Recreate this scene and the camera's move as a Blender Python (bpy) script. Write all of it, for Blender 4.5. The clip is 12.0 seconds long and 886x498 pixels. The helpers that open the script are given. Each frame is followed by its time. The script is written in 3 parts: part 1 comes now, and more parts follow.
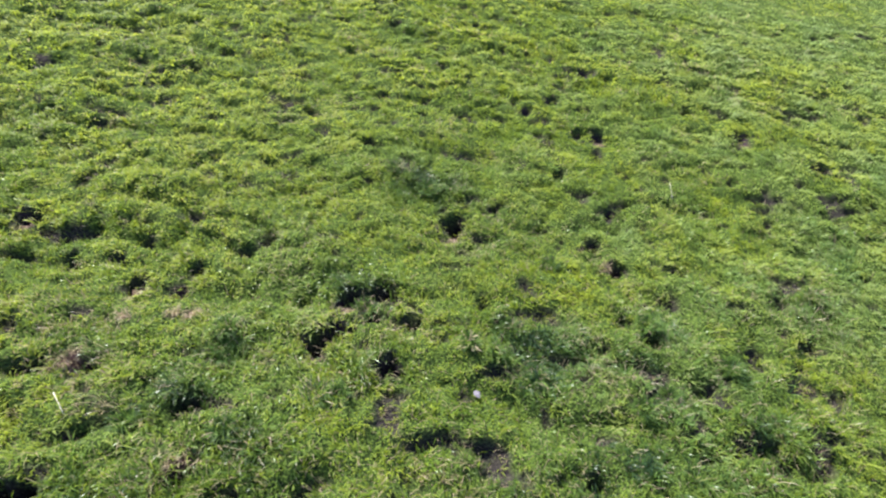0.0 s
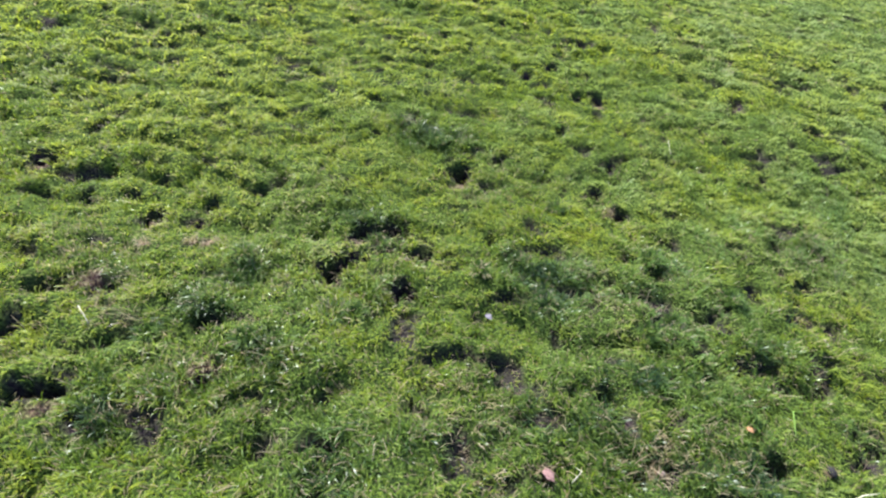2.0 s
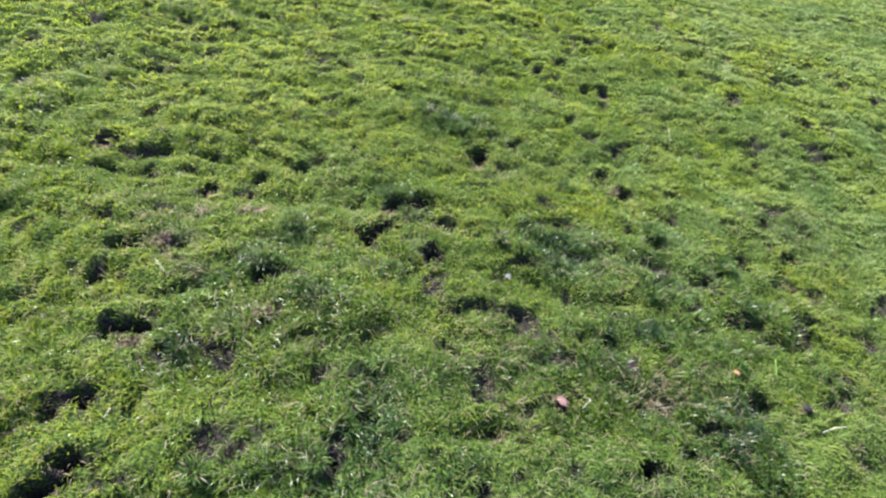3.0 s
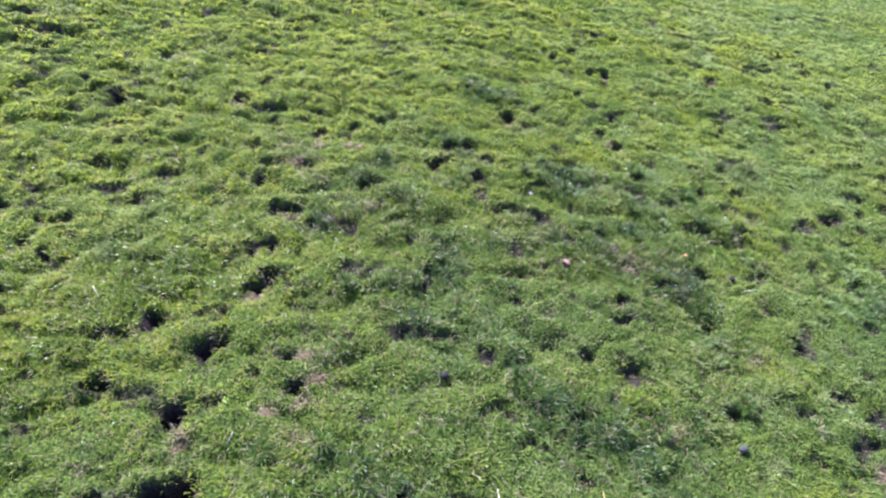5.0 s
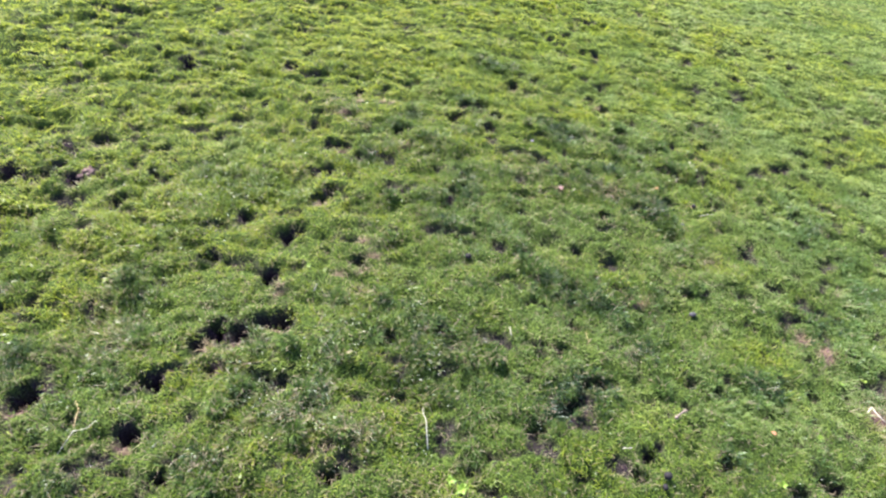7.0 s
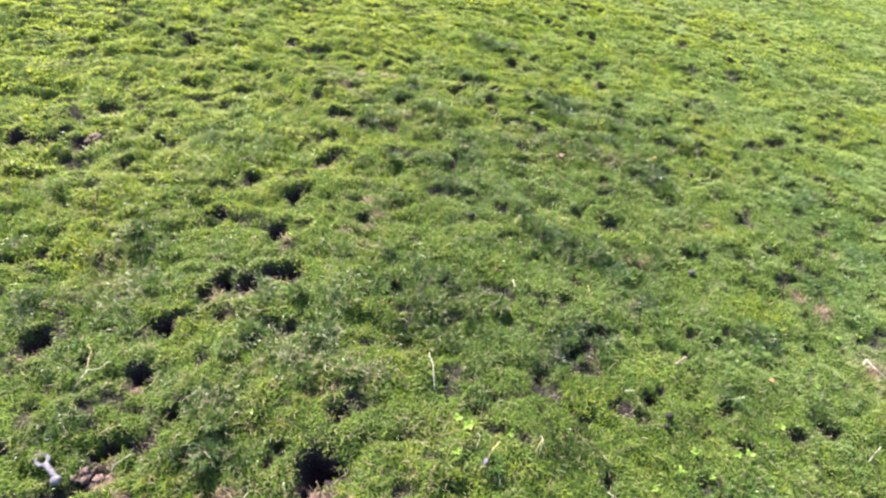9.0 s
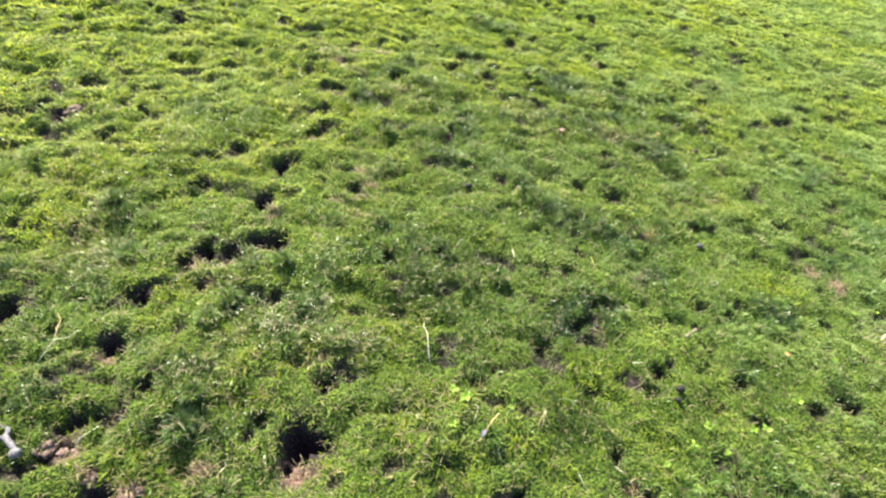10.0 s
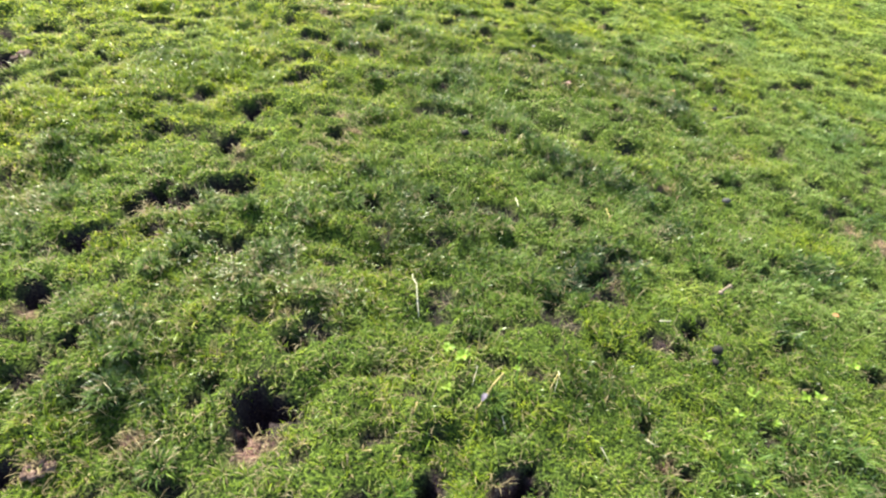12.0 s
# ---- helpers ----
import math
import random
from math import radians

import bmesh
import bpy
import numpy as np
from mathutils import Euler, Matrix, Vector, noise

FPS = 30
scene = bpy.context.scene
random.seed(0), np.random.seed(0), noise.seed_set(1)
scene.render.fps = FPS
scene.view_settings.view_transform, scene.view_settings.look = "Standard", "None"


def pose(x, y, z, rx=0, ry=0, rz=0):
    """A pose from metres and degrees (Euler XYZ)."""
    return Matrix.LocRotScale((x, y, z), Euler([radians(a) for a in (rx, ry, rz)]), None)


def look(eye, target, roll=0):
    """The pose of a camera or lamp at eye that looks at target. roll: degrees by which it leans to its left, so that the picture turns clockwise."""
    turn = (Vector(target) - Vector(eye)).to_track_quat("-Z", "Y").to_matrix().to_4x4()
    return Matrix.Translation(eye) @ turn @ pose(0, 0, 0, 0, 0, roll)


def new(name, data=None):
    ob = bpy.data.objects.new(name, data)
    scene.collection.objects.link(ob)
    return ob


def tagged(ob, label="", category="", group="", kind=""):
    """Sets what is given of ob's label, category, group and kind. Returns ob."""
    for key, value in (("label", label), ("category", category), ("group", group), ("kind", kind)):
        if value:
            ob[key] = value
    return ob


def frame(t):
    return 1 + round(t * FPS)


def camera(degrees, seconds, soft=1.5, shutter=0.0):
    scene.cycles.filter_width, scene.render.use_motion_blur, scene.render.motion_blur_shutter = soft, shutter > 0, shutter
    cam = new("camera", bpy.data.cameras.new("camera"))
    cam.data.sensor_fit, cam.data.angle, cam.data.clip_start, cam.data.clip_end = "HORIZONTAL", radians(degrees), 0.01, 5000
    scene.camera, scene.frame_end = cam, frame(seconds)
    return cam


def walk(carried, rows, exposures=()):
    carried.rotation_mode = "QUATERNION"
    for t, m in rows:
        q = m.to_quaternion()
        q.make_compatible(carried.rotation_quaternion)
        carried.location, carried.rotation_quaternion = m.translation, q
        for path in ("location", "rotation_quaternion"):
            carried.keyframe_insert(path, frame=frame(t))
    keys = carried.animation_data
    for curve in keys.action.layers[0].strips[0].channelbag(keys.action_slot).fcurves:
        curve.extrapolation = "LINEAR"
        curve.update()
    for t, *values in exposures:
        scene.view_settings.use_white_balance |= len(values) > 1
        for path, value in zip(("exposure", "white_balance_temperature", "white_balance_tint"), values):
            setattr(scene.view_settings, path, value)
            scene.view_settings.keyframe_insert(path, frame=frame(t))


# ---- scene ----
cam = camera(81.0, 12.0, soft=2.4)
# seconds, eye x y z, yaw, pitch, roll
PATH = [
    (0.0, 0.000, 0.000, 3.170, 0.01, -44.64, 2.75),
    (0.5, -0.050, -0.094, 3.010, -0.21, -44.54, 2.50),
    (1.0, -0.076, -0.191, 2.905, -0.41, -44.42, 2.37),
    (1.5, -0.110, -0.308, 2.862, -0.65, -44.19, 2.27),
    (2.0, -0.155, -0.443, 2.880, -0.71, -44.13, 2.17),
    (2.5, -0.232, -0.649, 2.939, -0.60, -44.09, 2.10),
    (3.0, -0.329, -0.959, 3.032, -0.28, -44.01, 2.05),
    (5.0, -0.671, -2.798, 3.682, 1.16, -44.13, 2.04),
    (5.5, -0.733, -3.222, 3.820, 1.33, -44.16, 2.01),
    (6.0, -0.801, -3.624, 3.896, 1.26, -44.04, 1.75),
    (6.5, -0.856, -4.035, 3.947, 1.24, -43.92, 1.63),
    (7.0, -0.900, -4.356, 3.924, 1.14, -43.64, 1.59),
    (9.0, -0.974, -4.730, 3.664, 0.73, -43.27, 1.45),
    (9.5, -0.969, -4.747, 3.486, 0.60, -43.00, 1.45),
    (10.0, -0.957, -4.761, 3.260, 0.49, -42.68, 1.49),
    (10.5, -0.955, -4.751, 3.046, 0.38, -42.52, 1.47),
    (11.0, -0.955, -4.718, 2.877, 0.28, -42.48, 1.39),
    (11.5, -0.939, -4.672, 2.717, 0.23, -42.28, 1.49),
    (12.0, -0.940, -4.615, 2.538, 0.18, -41.99, 1.50),
]
walk(cam, [(t, pose(x, y, z, 90 + pitch, roll, yaw)) for t, x, y, z, yaw, pitch, roll in PATH],
     [(0.0, 2.07, 6200, 3), (0.5, 2.08, 6150, 3), (1.0, 2.00, 6100, 2), (3.0, 2.05, 5950, 4), (4.8, 2.21, 5550, 17), (5.5, 2.29, 5650, 17),
      (7.2, 2.37, 6150, 10), (8.8, 2.46, 6350, 8), (9.5, 2.55, 7320, -7), (12.0, 2.37, 7320, -8)])

# ---- light: high spring sun ahead of the camera, clear sky ----
SUN_AZIMUTH, SUN_HEIGHT = -28.0, 46.0
world = bpy.data.worlds.new("sky")
scene.world = world
world.use_nodes = True
sky = world.node_tree.nodes.new("ShaderNodeTexSky")
sky.sky_type, sky.sun_disc = "NISHITA", False
sky.sun_elevation, sky.sun_rotation = radians(SUN_HEIGHT), radians(SUN_AZIMUTH)
backdrop = world.node_tree.nodes["Background"]
world.node_tree.links.new(sky.outputs[0], backdrop.inputs[0])
backdrop.inputs[1].default_value = 0.085
sun_data = bpy.data.lights.new("sun", "SUN")
sun_data.energy, sun_data.angle, sun_data.color = 4.6, radians(0.53), (1.0, 0.95, 0.87)
sun = new("sun", sun_data)
a, e = radians(SUN_AZIMUTH), radians(SUN_HEIGHT)
sun.matrix_world = look((30 * math.sin(a) * math.cos(e), 30 * math.cos(a) * math.cos(e), 30 * math.sin(e)), (0, 0, 0))

# ---- materials ----


def node_material(name, rough=0.8, specular=0.3):
    """A material with its Principled shader, and short ways to add and join nodes."""
    m = bpy.data.materials.new(name)
    m.use_nodes = True
    tree = m.node_tree
    shader = tree.nodes["Principled BSDF"]
    shader.inputs["Roughness"].default_value = rough
    shader.inputs["Specular IOR Level"].default_value = specular

    def add(kind, **values):
        n = tree.nodes.new(kind)
        for key, value in values.items():
            if key in n.inputs:
                n.inputs[key].default_value = value
            else:
                setattr(n, key, value)
        return n

    return m, tree, shader, add


def ramp(add, stops):
    n = add("ShaderNodeValToRGB")
    r = n.color_ramp
    while len(r.elements) < len(stops):
        r.elements.new(0.5)
    for el, (at, colour) in zip(r.elements, stops):
        el.position, el.color = at, (*colour, 1)
    return n


def mixed(tree, add, factor, one, two):
    n = add("ShaderNodeMix", data_type="RGBA")
    tree.links.new(factor, n.inputs[0])
    tree.links.new(one, n.inputs[6])
    tree.links.new(two, n.inputs[7])
    return n.outputs[2]


def blade_material(name, stops, see_through=0.6, rough=0.45, specular=0.28, cool=None):
    """Leaves that let light through; tone runs along the ramp, cool leads over to a second, bluer one."""
    m, tree, shader, add = node_material(name, rough, specular)
    tone = add("ShaderNodeAttribute", attribute_name="tone")
    cr = ramp(add, stops)
    tree.links.new(tone.outputs["Fac"], cr.inputs[0])
    colour = cr.outputs[0]
    if cool:
        hue = add("ShaderNodeAttribute", attribute_name="cool")
        other = ramp(add, cool)
        tree.links.new(tone.outputs["Fac"], other.inputs[0])
        colour = mixed(tree, add, hue.outputs["Fac"], colour, other.outputs[0])
    tree.links.new(colour, shader.inputs["Base Color"])
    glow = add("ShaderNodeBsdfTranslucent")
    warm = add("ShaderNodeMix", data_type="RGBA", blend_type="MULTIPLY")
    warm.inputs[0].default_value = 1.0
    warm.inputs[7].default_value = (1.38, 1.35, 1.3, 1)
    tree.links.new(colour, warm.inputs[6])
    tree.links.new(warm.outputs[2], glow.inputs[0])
    mix = add("ShaderNodeMixShader")
    mix.inputs[0].default_value = see_through
    tree.links.new(shader.outputs[0], mix.inputs[1])
    tree.links.new(glow.outputs[0], mix.inputs[2])
    tree.links.new(mix.outputs[0], tree.nodes["Material Output"].inputs[0])
    return m


YELLOW_GREEN = [
    (0.0, (0.026, 0.046, 0.009)), (0.3, (0.108, 0.160, 0.011)), (0.6, (0.222, 0.264, 0.019)),
    (0.80, (0.318, 0.330, 0.050)), (0.87, (0.20, 0.145, 0.095)), (1.0, (0.41, 0.32, 0.20))]
BLUE_GREEN = [
    (0.0, (0.015, 0.032, 0.018)), (0.3, (0.080, 0.138, 0.034)), (0.6, (0.184, 0.246, 0.076)),
    (0.80, (0.292, 0.330, 0.150)), (0.87, (0.19, 0.135, 0.105)), (1.0, (0.40, 0.33, 0.24))]
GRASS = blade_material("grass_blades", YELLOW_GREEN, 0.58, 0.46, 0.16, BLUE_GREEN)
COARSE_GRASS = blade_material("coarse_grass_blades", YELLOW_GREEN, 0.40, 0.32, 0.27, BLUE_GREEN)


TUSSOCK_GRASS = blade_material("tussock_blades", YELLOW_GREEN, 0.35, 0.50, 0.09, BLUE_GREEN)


def soil_material():
    m, tree, shader, add = node_material("pasture_soil", 1.0, 0.03)
    at = add("ShaderNodeTexCoord")
    coarse = add("ShaderNodeTexNoise", Scale=3.0, Detail=6.0)
    fine = add("ShaderNodeTexNoise", Scale=60.0, Detail=4.0)
    for n in (coarse, fine):
        tree.links.new(at.outputs["Object"], n.inputs["Vector"])
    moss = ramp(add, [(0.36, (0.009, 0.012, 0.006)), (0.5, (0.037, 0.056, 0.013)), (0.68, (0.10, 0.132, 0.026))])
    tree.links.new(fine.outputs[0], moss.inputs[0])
    # dark soil, with the purple-black shade of holes and gaps put into its colour
    shaded_soil = ramp(add, [(0.3, (0.013, 0.008, 0.015)), (0.6, (0.032, 0.020, 0.028)), (0.8, (0.10, 0.070, 0.074))])
    tree.links.new(fine.outputs[0], shaded_soil.inputs[0])
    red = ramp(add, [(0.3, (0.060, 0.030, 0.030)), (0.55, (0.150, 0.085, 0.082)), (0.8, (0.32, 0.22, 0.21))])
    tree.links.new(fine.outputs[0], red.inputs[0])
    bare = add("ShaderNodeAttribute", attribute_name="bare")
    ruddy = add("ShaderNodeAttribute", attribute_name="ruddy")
    c = mixed(tree, add, bare.outputs["Fac"], moss.outputs[0], shaded_soil.outputs[0])
    c = mixed(tree, add, ruddy.outputs["Fac"], c, red.outputs[0])
    tree.links.new(c, shader.inputs["Base Color"])
    bump = add("ShaderNodeBump", Strength=0.9, Distance=0.025)
    tree.links.new(fine.outputs[0], bump.inputs["Height"])
    tree.links.new(bump.outputs[0], shader.inputs["Normal"])
    return m


SOIL = soil_material()

# ---- the lie of the land ----
# holes, dips, tussocks, dry patches and bare earth: x, y, radius
HOLES_A = [
    (-3.04, -3.59, 0.12), (-1.1, -3.55, 0.05), (-0.67, -3.53, 0.1), (-3.32, -3.33, 0.04), (-1.92, -3.23, 0.15), (-3.3, -3.17, 0.09),
    (-2.97, -2.93, 0.06), (-1.84, -2.82, 0.05), (-3.31, -2.61, 0.09), (0.57, -2.49, 0.05), (-4.22, -2.37, 0.08), (-3.29, -2.21, 0.07),
    (-2.87, -2.07, 0.05), (-3.05, -1.88, 0.06), (-2.95, -1.74, 0.1), (-2.76, -1.73, 0.08), (-1.53, -1.65, 0.08), (-2.59, -1.6, 0.04),
    (-2.44, -1.59, 0.08), (-1.09, -1.53, 0.04), (0.15, -1.32, 0.05), (-2.64, -1.12, 0.08), (-3.26, -0.88, 0.07), (-1.88, -0.84, 0.05),
    (-2.58, -0.58, 0.09), (-3.09, -0.33, 0.07), (-4.47, -0.15, 0.08), (-2.39, 0.06, 0.09), (-5.07, 0.15, 0.07), (-2.31, 0.19, 0.07),
    (-5.82, 0.24, 0.1), (-1.01, 0.25, 0.04),
]
HOLES_B = [
    (-5.43, 0.27, 0.11), (-1.51, 0.27, 0.04), (0.76, 0.31, 0.04), (-4.54, 0.39, 0.04), (-2.42, 0.54, 0.07), (-2.09, 0.85, 0.05),
    (-5.13, 0.94, 0.11), (-2.46, 1, 0.06), (-2.32, 1.02, 0.08), (-1.56, 1.16, 0.05), (-2.74, 1.41, 0.05), (-1.66, 1.54, 0.07),
    (-2.69, 1.71, 0.04), (-2.35, 1.75, 0.05), (-2.57, 1.76, 0.04), (-0.5, 1.89, 0.07), (-0.99, 2.06, 0.08), (-0.87, 2.17, 0.06),
    (-0.36, 2.28, 0.05), (1.4, 2.31, 0.05), (-0.82, 2.46, 0.09), (-2.31, 2.48, 0.08), (-0.62, 2.54, 0.09), (-1.96, 2.62, 0.05),
    (-4.91, 2.99, 0.13), (1.32, 3.05, 0.05), (-3.42, 3.12, 0.08), (1.15, 3.29, 0.08), (-0.07, 3.41, 0.13), (0.31, 3.68, 0.06),
    (-3.22, 3.73, 0.07), (1.44, 3.78, 0.06),
]
HOLES_C = [
    (-1.57, 3.92, 0.04), (-3.19, 3.97, 0.06), (1, 4.92, 0.06), (4.26, 4.94, 0.07), (0.9, 5.03, 0.05), (1.37, 5.16, 0.06),
    (1.61, 5.16, 0.09), (0.08, 5.25, 0.09), (3.45, 5.43, 0.11), (0.81, 5.53, 0.07), (-1.77, 5.88, 0.07), (1.18, 5.88, 0.07),
    (1.73, 6.72, 0.08), (-2.48, 6.84, 0.08),
]
HOLES = HOLES_A + HOLES_B + HOLES_C
DIPS_A = [
    (0.26, -3.39, 0.04), (0.87, -3.37, 0.05), (0.13, -3.37, 0.03), (0.96, -3.19, 0.04), (0.1, -3.16, 0.04), (-2.23, -3.07, 0.03),
    (-1.14, -3, 0.03), (-1.35, -2.93, 0.03), (1.3, -2.79, 0.04), (1.76, -2.67, 0.05), (0.44, -2.66, 0.04), (1.84, -2.66, 0.05),
    (0.5, -2.66, 0.04), (2.14, -2.56, 0.05), (-3.76, -2.54, 0.03), (1.21, -2.51, 0.03), (-0.9, -2.48, 0.03), (1.27, -2.46, 0.04),
    (-0.27, -2.34, 0.04), (-0.03, -2.16, 0.07), (0.04, -2.1, 0.06), (0.15, -1.94, 0.04), (0.31, -1.94, 0.04), (0.23, -1.91, 0.05),
    (0.4, -1.89, 0.03), (1.42, -1.84, 0.04), (1.18, -1.76, 0.04), (-0.19, -1.68, 0.05), (-0.05, -1.68, 0.04), (2.13, -1.66, 0.06),
    (2.45, -0.96, 0.03), (-1.82, -0.95, 0.03),
]
DIPS_B = [
    (0.15, -0.89, 0.06), (-2.18, -0.75, 0.03), (1.47, -0.69, 0.1), (-3.29, -0.48, 0.07), (-5.25, -0.43, 0.06), (-1.87, -0.34, 0.05),
    (-1.93, -0.11, 0.05), (-1.78, 0.02, 0.05), (2.42, 0.1, 0.07), (1.55, 0.14, 0.08), (-4.25, 0.25, 0.05), (-3.31, 0.27, 0.06),
    (1.09, 0.41, 0.08), (0.05, 0.42, 0.04), (-2.57, 0.43, 0.05), (-0.14, 0.46, 0.04), (-5.32, 0.66, 0.1), (0.29, 0.67, 0.07),
    (0.83, 0.71, 0.07), (-5.43, 0.71, 0.08), (-0.87, 0.72, 0.02), (1.73, 0.83, 0.07), (2.42, 1, 0.08), (-0.4, 1.01, 0.05),
    (3.55, 1.02, 0.09), (-2.78, 1.08, 0.03), (-4.82, 1.16, 0.08), (0.75, 1.21, 0.07), (-2.92, 1.49, 0.05), (2.01, 1.53, 0.09),
    (-5.17, 1.58, 0.11), (-1.15, 1.63, 0.04),
]
DIPS_C = [
    (-4.54, 1.67, 0.1), (-0.73, 1.68, 0.04), (-6.02, 1.93, 0.09), (3.84, 2.04, 0.1), (1.08, 2.06, 0.06), (-2.27, 2.07, 0.03),
    (-2.43, 2.16, 0.03), (-0.48, 2.25, 0.05), (-0.63, 2.3, 0.11), (-2, 2.42, 0.04), (1.24, 2.45, 0.05), (-2.93, 2.71, 0.06),
    (2.08, 2.93, 0.06), (-1.54, 3.07, 0.05), (-5.29, 3.17, 0.08), (-3.6, 3.18, 0.07), (4.88, 3.35, 0.08), (0.75, 3.48, 0.07),
    (-2.56, 3.57, 0.06), (-1.36, 3.71, 0.07), (2.91, 3.74, 0.1), (-2.01, 3.75, 0.06), (4.22, 3.79, 0.1), (-6.37, 4.18, 0.09),
    (1.03, 4.29, 0.07), (-3.95, 4.31, 0.07), (-3.57, 4.61, 0.09), (-0.17, 4.73, 0.04), (-1.71, 4.84, 0.06), (-4.07, 4.94, 0.05),
    (-0.39, 5.18, 0.05), (4.85, 5.47, 0.08),
]
DIPS_D = [
    (-3.49, 5.58, 0.08), (-3.09, 5.89, 0.07), (2.95, 5.95, 0.11), (-4.38, 5.99, 0.06), (0.18, 6.15, 0.11), (5.49, 6.58, 0.09),
    (-0.48, 6.72, 0.07), (2.62, 6.78, 0.09), (-5.2, 6.84, 0.07), (4.19, 7.21, 0.08), (-4.24, 7.22, 0.08), (2.18, 7.68, 0.08),
    (-0.85, 7.8, 0.11), (5.44, 7.99, 0.09), (1.4, 8.26, 0.06), (4.74, 8.4, 0.1),
]
DIPS = [(x, y, r * (1.45 if y < -1.5 else 1.0)) for x, y, r in DIPS_A + DIPS_B + DIPS_C + DIPS_D]
TUSSOCKS_A = [
    (-1.22, -3.58, 0.05), (-2.31, -3.53, 0.06), (0.49, -3.35, 0.07), (-2.65, -3.21, 0.07), (-0.75, -3.14, 0.06), (0.97, -3.12, 0.05),
    (-2.63, -2.98, 0.05), (-2.14, -2.55, 0.07), (-1.78, -2.52, 0.06), (-2.72, -2.41, 0.06), (-2.14, -2.23, 0.08), (-2.61, -2.23, 0.06),
    (-0.04, -2.01, 0.08), (-1.89, -1.9, 0.08), (0.86, -1.85, 0.08), (-2.31, -1.84, 0.06), (-3.51, -1.82, 0.07), (-0.6, -1.78, 0.06),
    (-1.65, -1.71, 0.08), (-1.17, -1.48, 0.07), (-2, -1.33, 0.07), (-1.64, -1.26, 0.06), (-3.89, -1.22, 0.07), (-0.04, -0.92, 0.09),
    (0.79, -0.92, 0.08), (2.15, -0.76, 0.08), (-0.14, -0.72, 0.09), (1.59, -0.63, 0.07), (-1.61, -0.51, 0.06), (-1.67, 0.14, 0.05),
    (-1.08, 0.22, 0.04), (-0.44, 0.29, 0.12),
]
TUSSOCKS_B = [
    (-0.36, 1.02, 0.05), (-1.36, 1.06, 0.05), (-1.37, 1.36, 0.06), (-1.95, 1.41, 0.06), (1.99, 1.54, 0.07), (-0.92, 1.63, 0.09),
    (-0.79, 1.64, 0.07), (1.19, 1.71, 0.07), (1.41, 1.83, 0.07), (0.49, 1.9, 0.07), (1.14, 1.99, 0.06), (-1.56, 2.07, 0.07),
    (1.94, 2.08, 0.07), (0.04, 2.09, 0.05), (0.33, 2.3, 0.06), (-0.72, 2.38, 0.09), (1.39, 2.39, 0.08), (3.05, 2.9, 0.07),
    (0.75, 3.03, 0.07), (-1.53, 3.05, 0.07), (-0.27, 3.83, 0.11), (-0.6, 4.1, 0.09),
]
TUSSOCKS = TUSSOCKS_A + TUSSOCKS_B
STRAW_A = [
    (-2.12, -3.62, 0.04), (-2.82, -3.54, 0.04), (-0.67, -3.49, 0.05), (-2.46, -3.4, 0.04), (-0.78, -3.15, 0.04), (-0.91, -3.02, 0.05),
    (-0.41, -2.93, 0.05), (-2.15, -2.91, 0.05), (-1.36, -2.83, 0.05), (0.38, -2.59, 0.05), (-1.67, -2.56, 0.05), (0.66, -1.57, 0.13),
    (-3.09, -1.48, 0.06), (-4.01, -1.46, 0.07), (-2.45, -1.42, 0.07), (-2.52, -1.26, 0.09), (-1.8, -1.2, 0.06), (-3.11, -0.92, 0.06),
    (-1.74, -0.62, 0.07), (1.92, -0.13, 0.12), (0.06, 0.03, 0.09), (0.79, 0.1, 0.08), (-5.07, 0.12, 0.12), (0.67, 0.19, 0.06),
    (2.28, 0.48, 0.13), (-2.06, 0.53, 0.06), (0.98, 0.71, 0.07), (-1.04, 0.76, 0.04), (3.76, 0.76, 0.1), (1.03, 0.9, 0.09),
    (1.37, 1.02, 0.07), (0.88, 1.07, 0.05),
]
STRAW_B = [
    (-1.67, 1.25, 0.07), (-2.11, 1.49, 0.13), (-3.71, 1.77, 0.07), (-2.35, 1.78, 0.06), (-2.2, 1.87, 0.07), (-1.26, 1.87, 0.06),
    (-2.64, 1.96, 0.06), (-2.23, 2.12, 0.06), (-2.29, 2.17, 0.06), (-1.5, 2.17, 0.09), (-1.95, 2.2, 0.07), (-1.16, 3.05, 0.08),
    (-3.01, 3.27, 0.08), (2.15, 4.03, 0.07), (-3.44, 4.62, 0.11), (-1.48, 4.82, 0.07), (-0.69, 5.52, 0.1), (5.27, 6.31, 0.09),
    (4.06, 8.76, 0.12),
]
STRAW = STRAW_A + STRAW_B
EARTH_A = [
    (-3.11, -3.46, 0.03), (-1.92, -3.39, 0.14), (-3.28, -3.37, 0.05), (-2.84, -2.06, 0.05), (-2.97, -1.9, 0.05), (-2.98, -1.85, 0.03),
    (2.98, -1.86, 0.12), (-2.52, -1.33, 0.04), (2.80, -1.22, 0.12), (-2.52, -1.26, 0.03), (2.62, -1.06, 0.09), (-1.83, -0.95, 0.03),
    (0.84, -0.93, 0.10), (0.94, -0.9, 0.05), (-0.11, 0.44, 0.03), (0.29, 0.72, 0.03), (0.94, 0.75, 0.02), (2.04, 0.82, 0.02),
    (-1.57, 1.2, 0.06), (-4.03, 1.42, 0.03), (-2.27, 2.15, 0.03), (-1.95, 2.2, 0.03), (1.26, 3.06, 0.04),
]
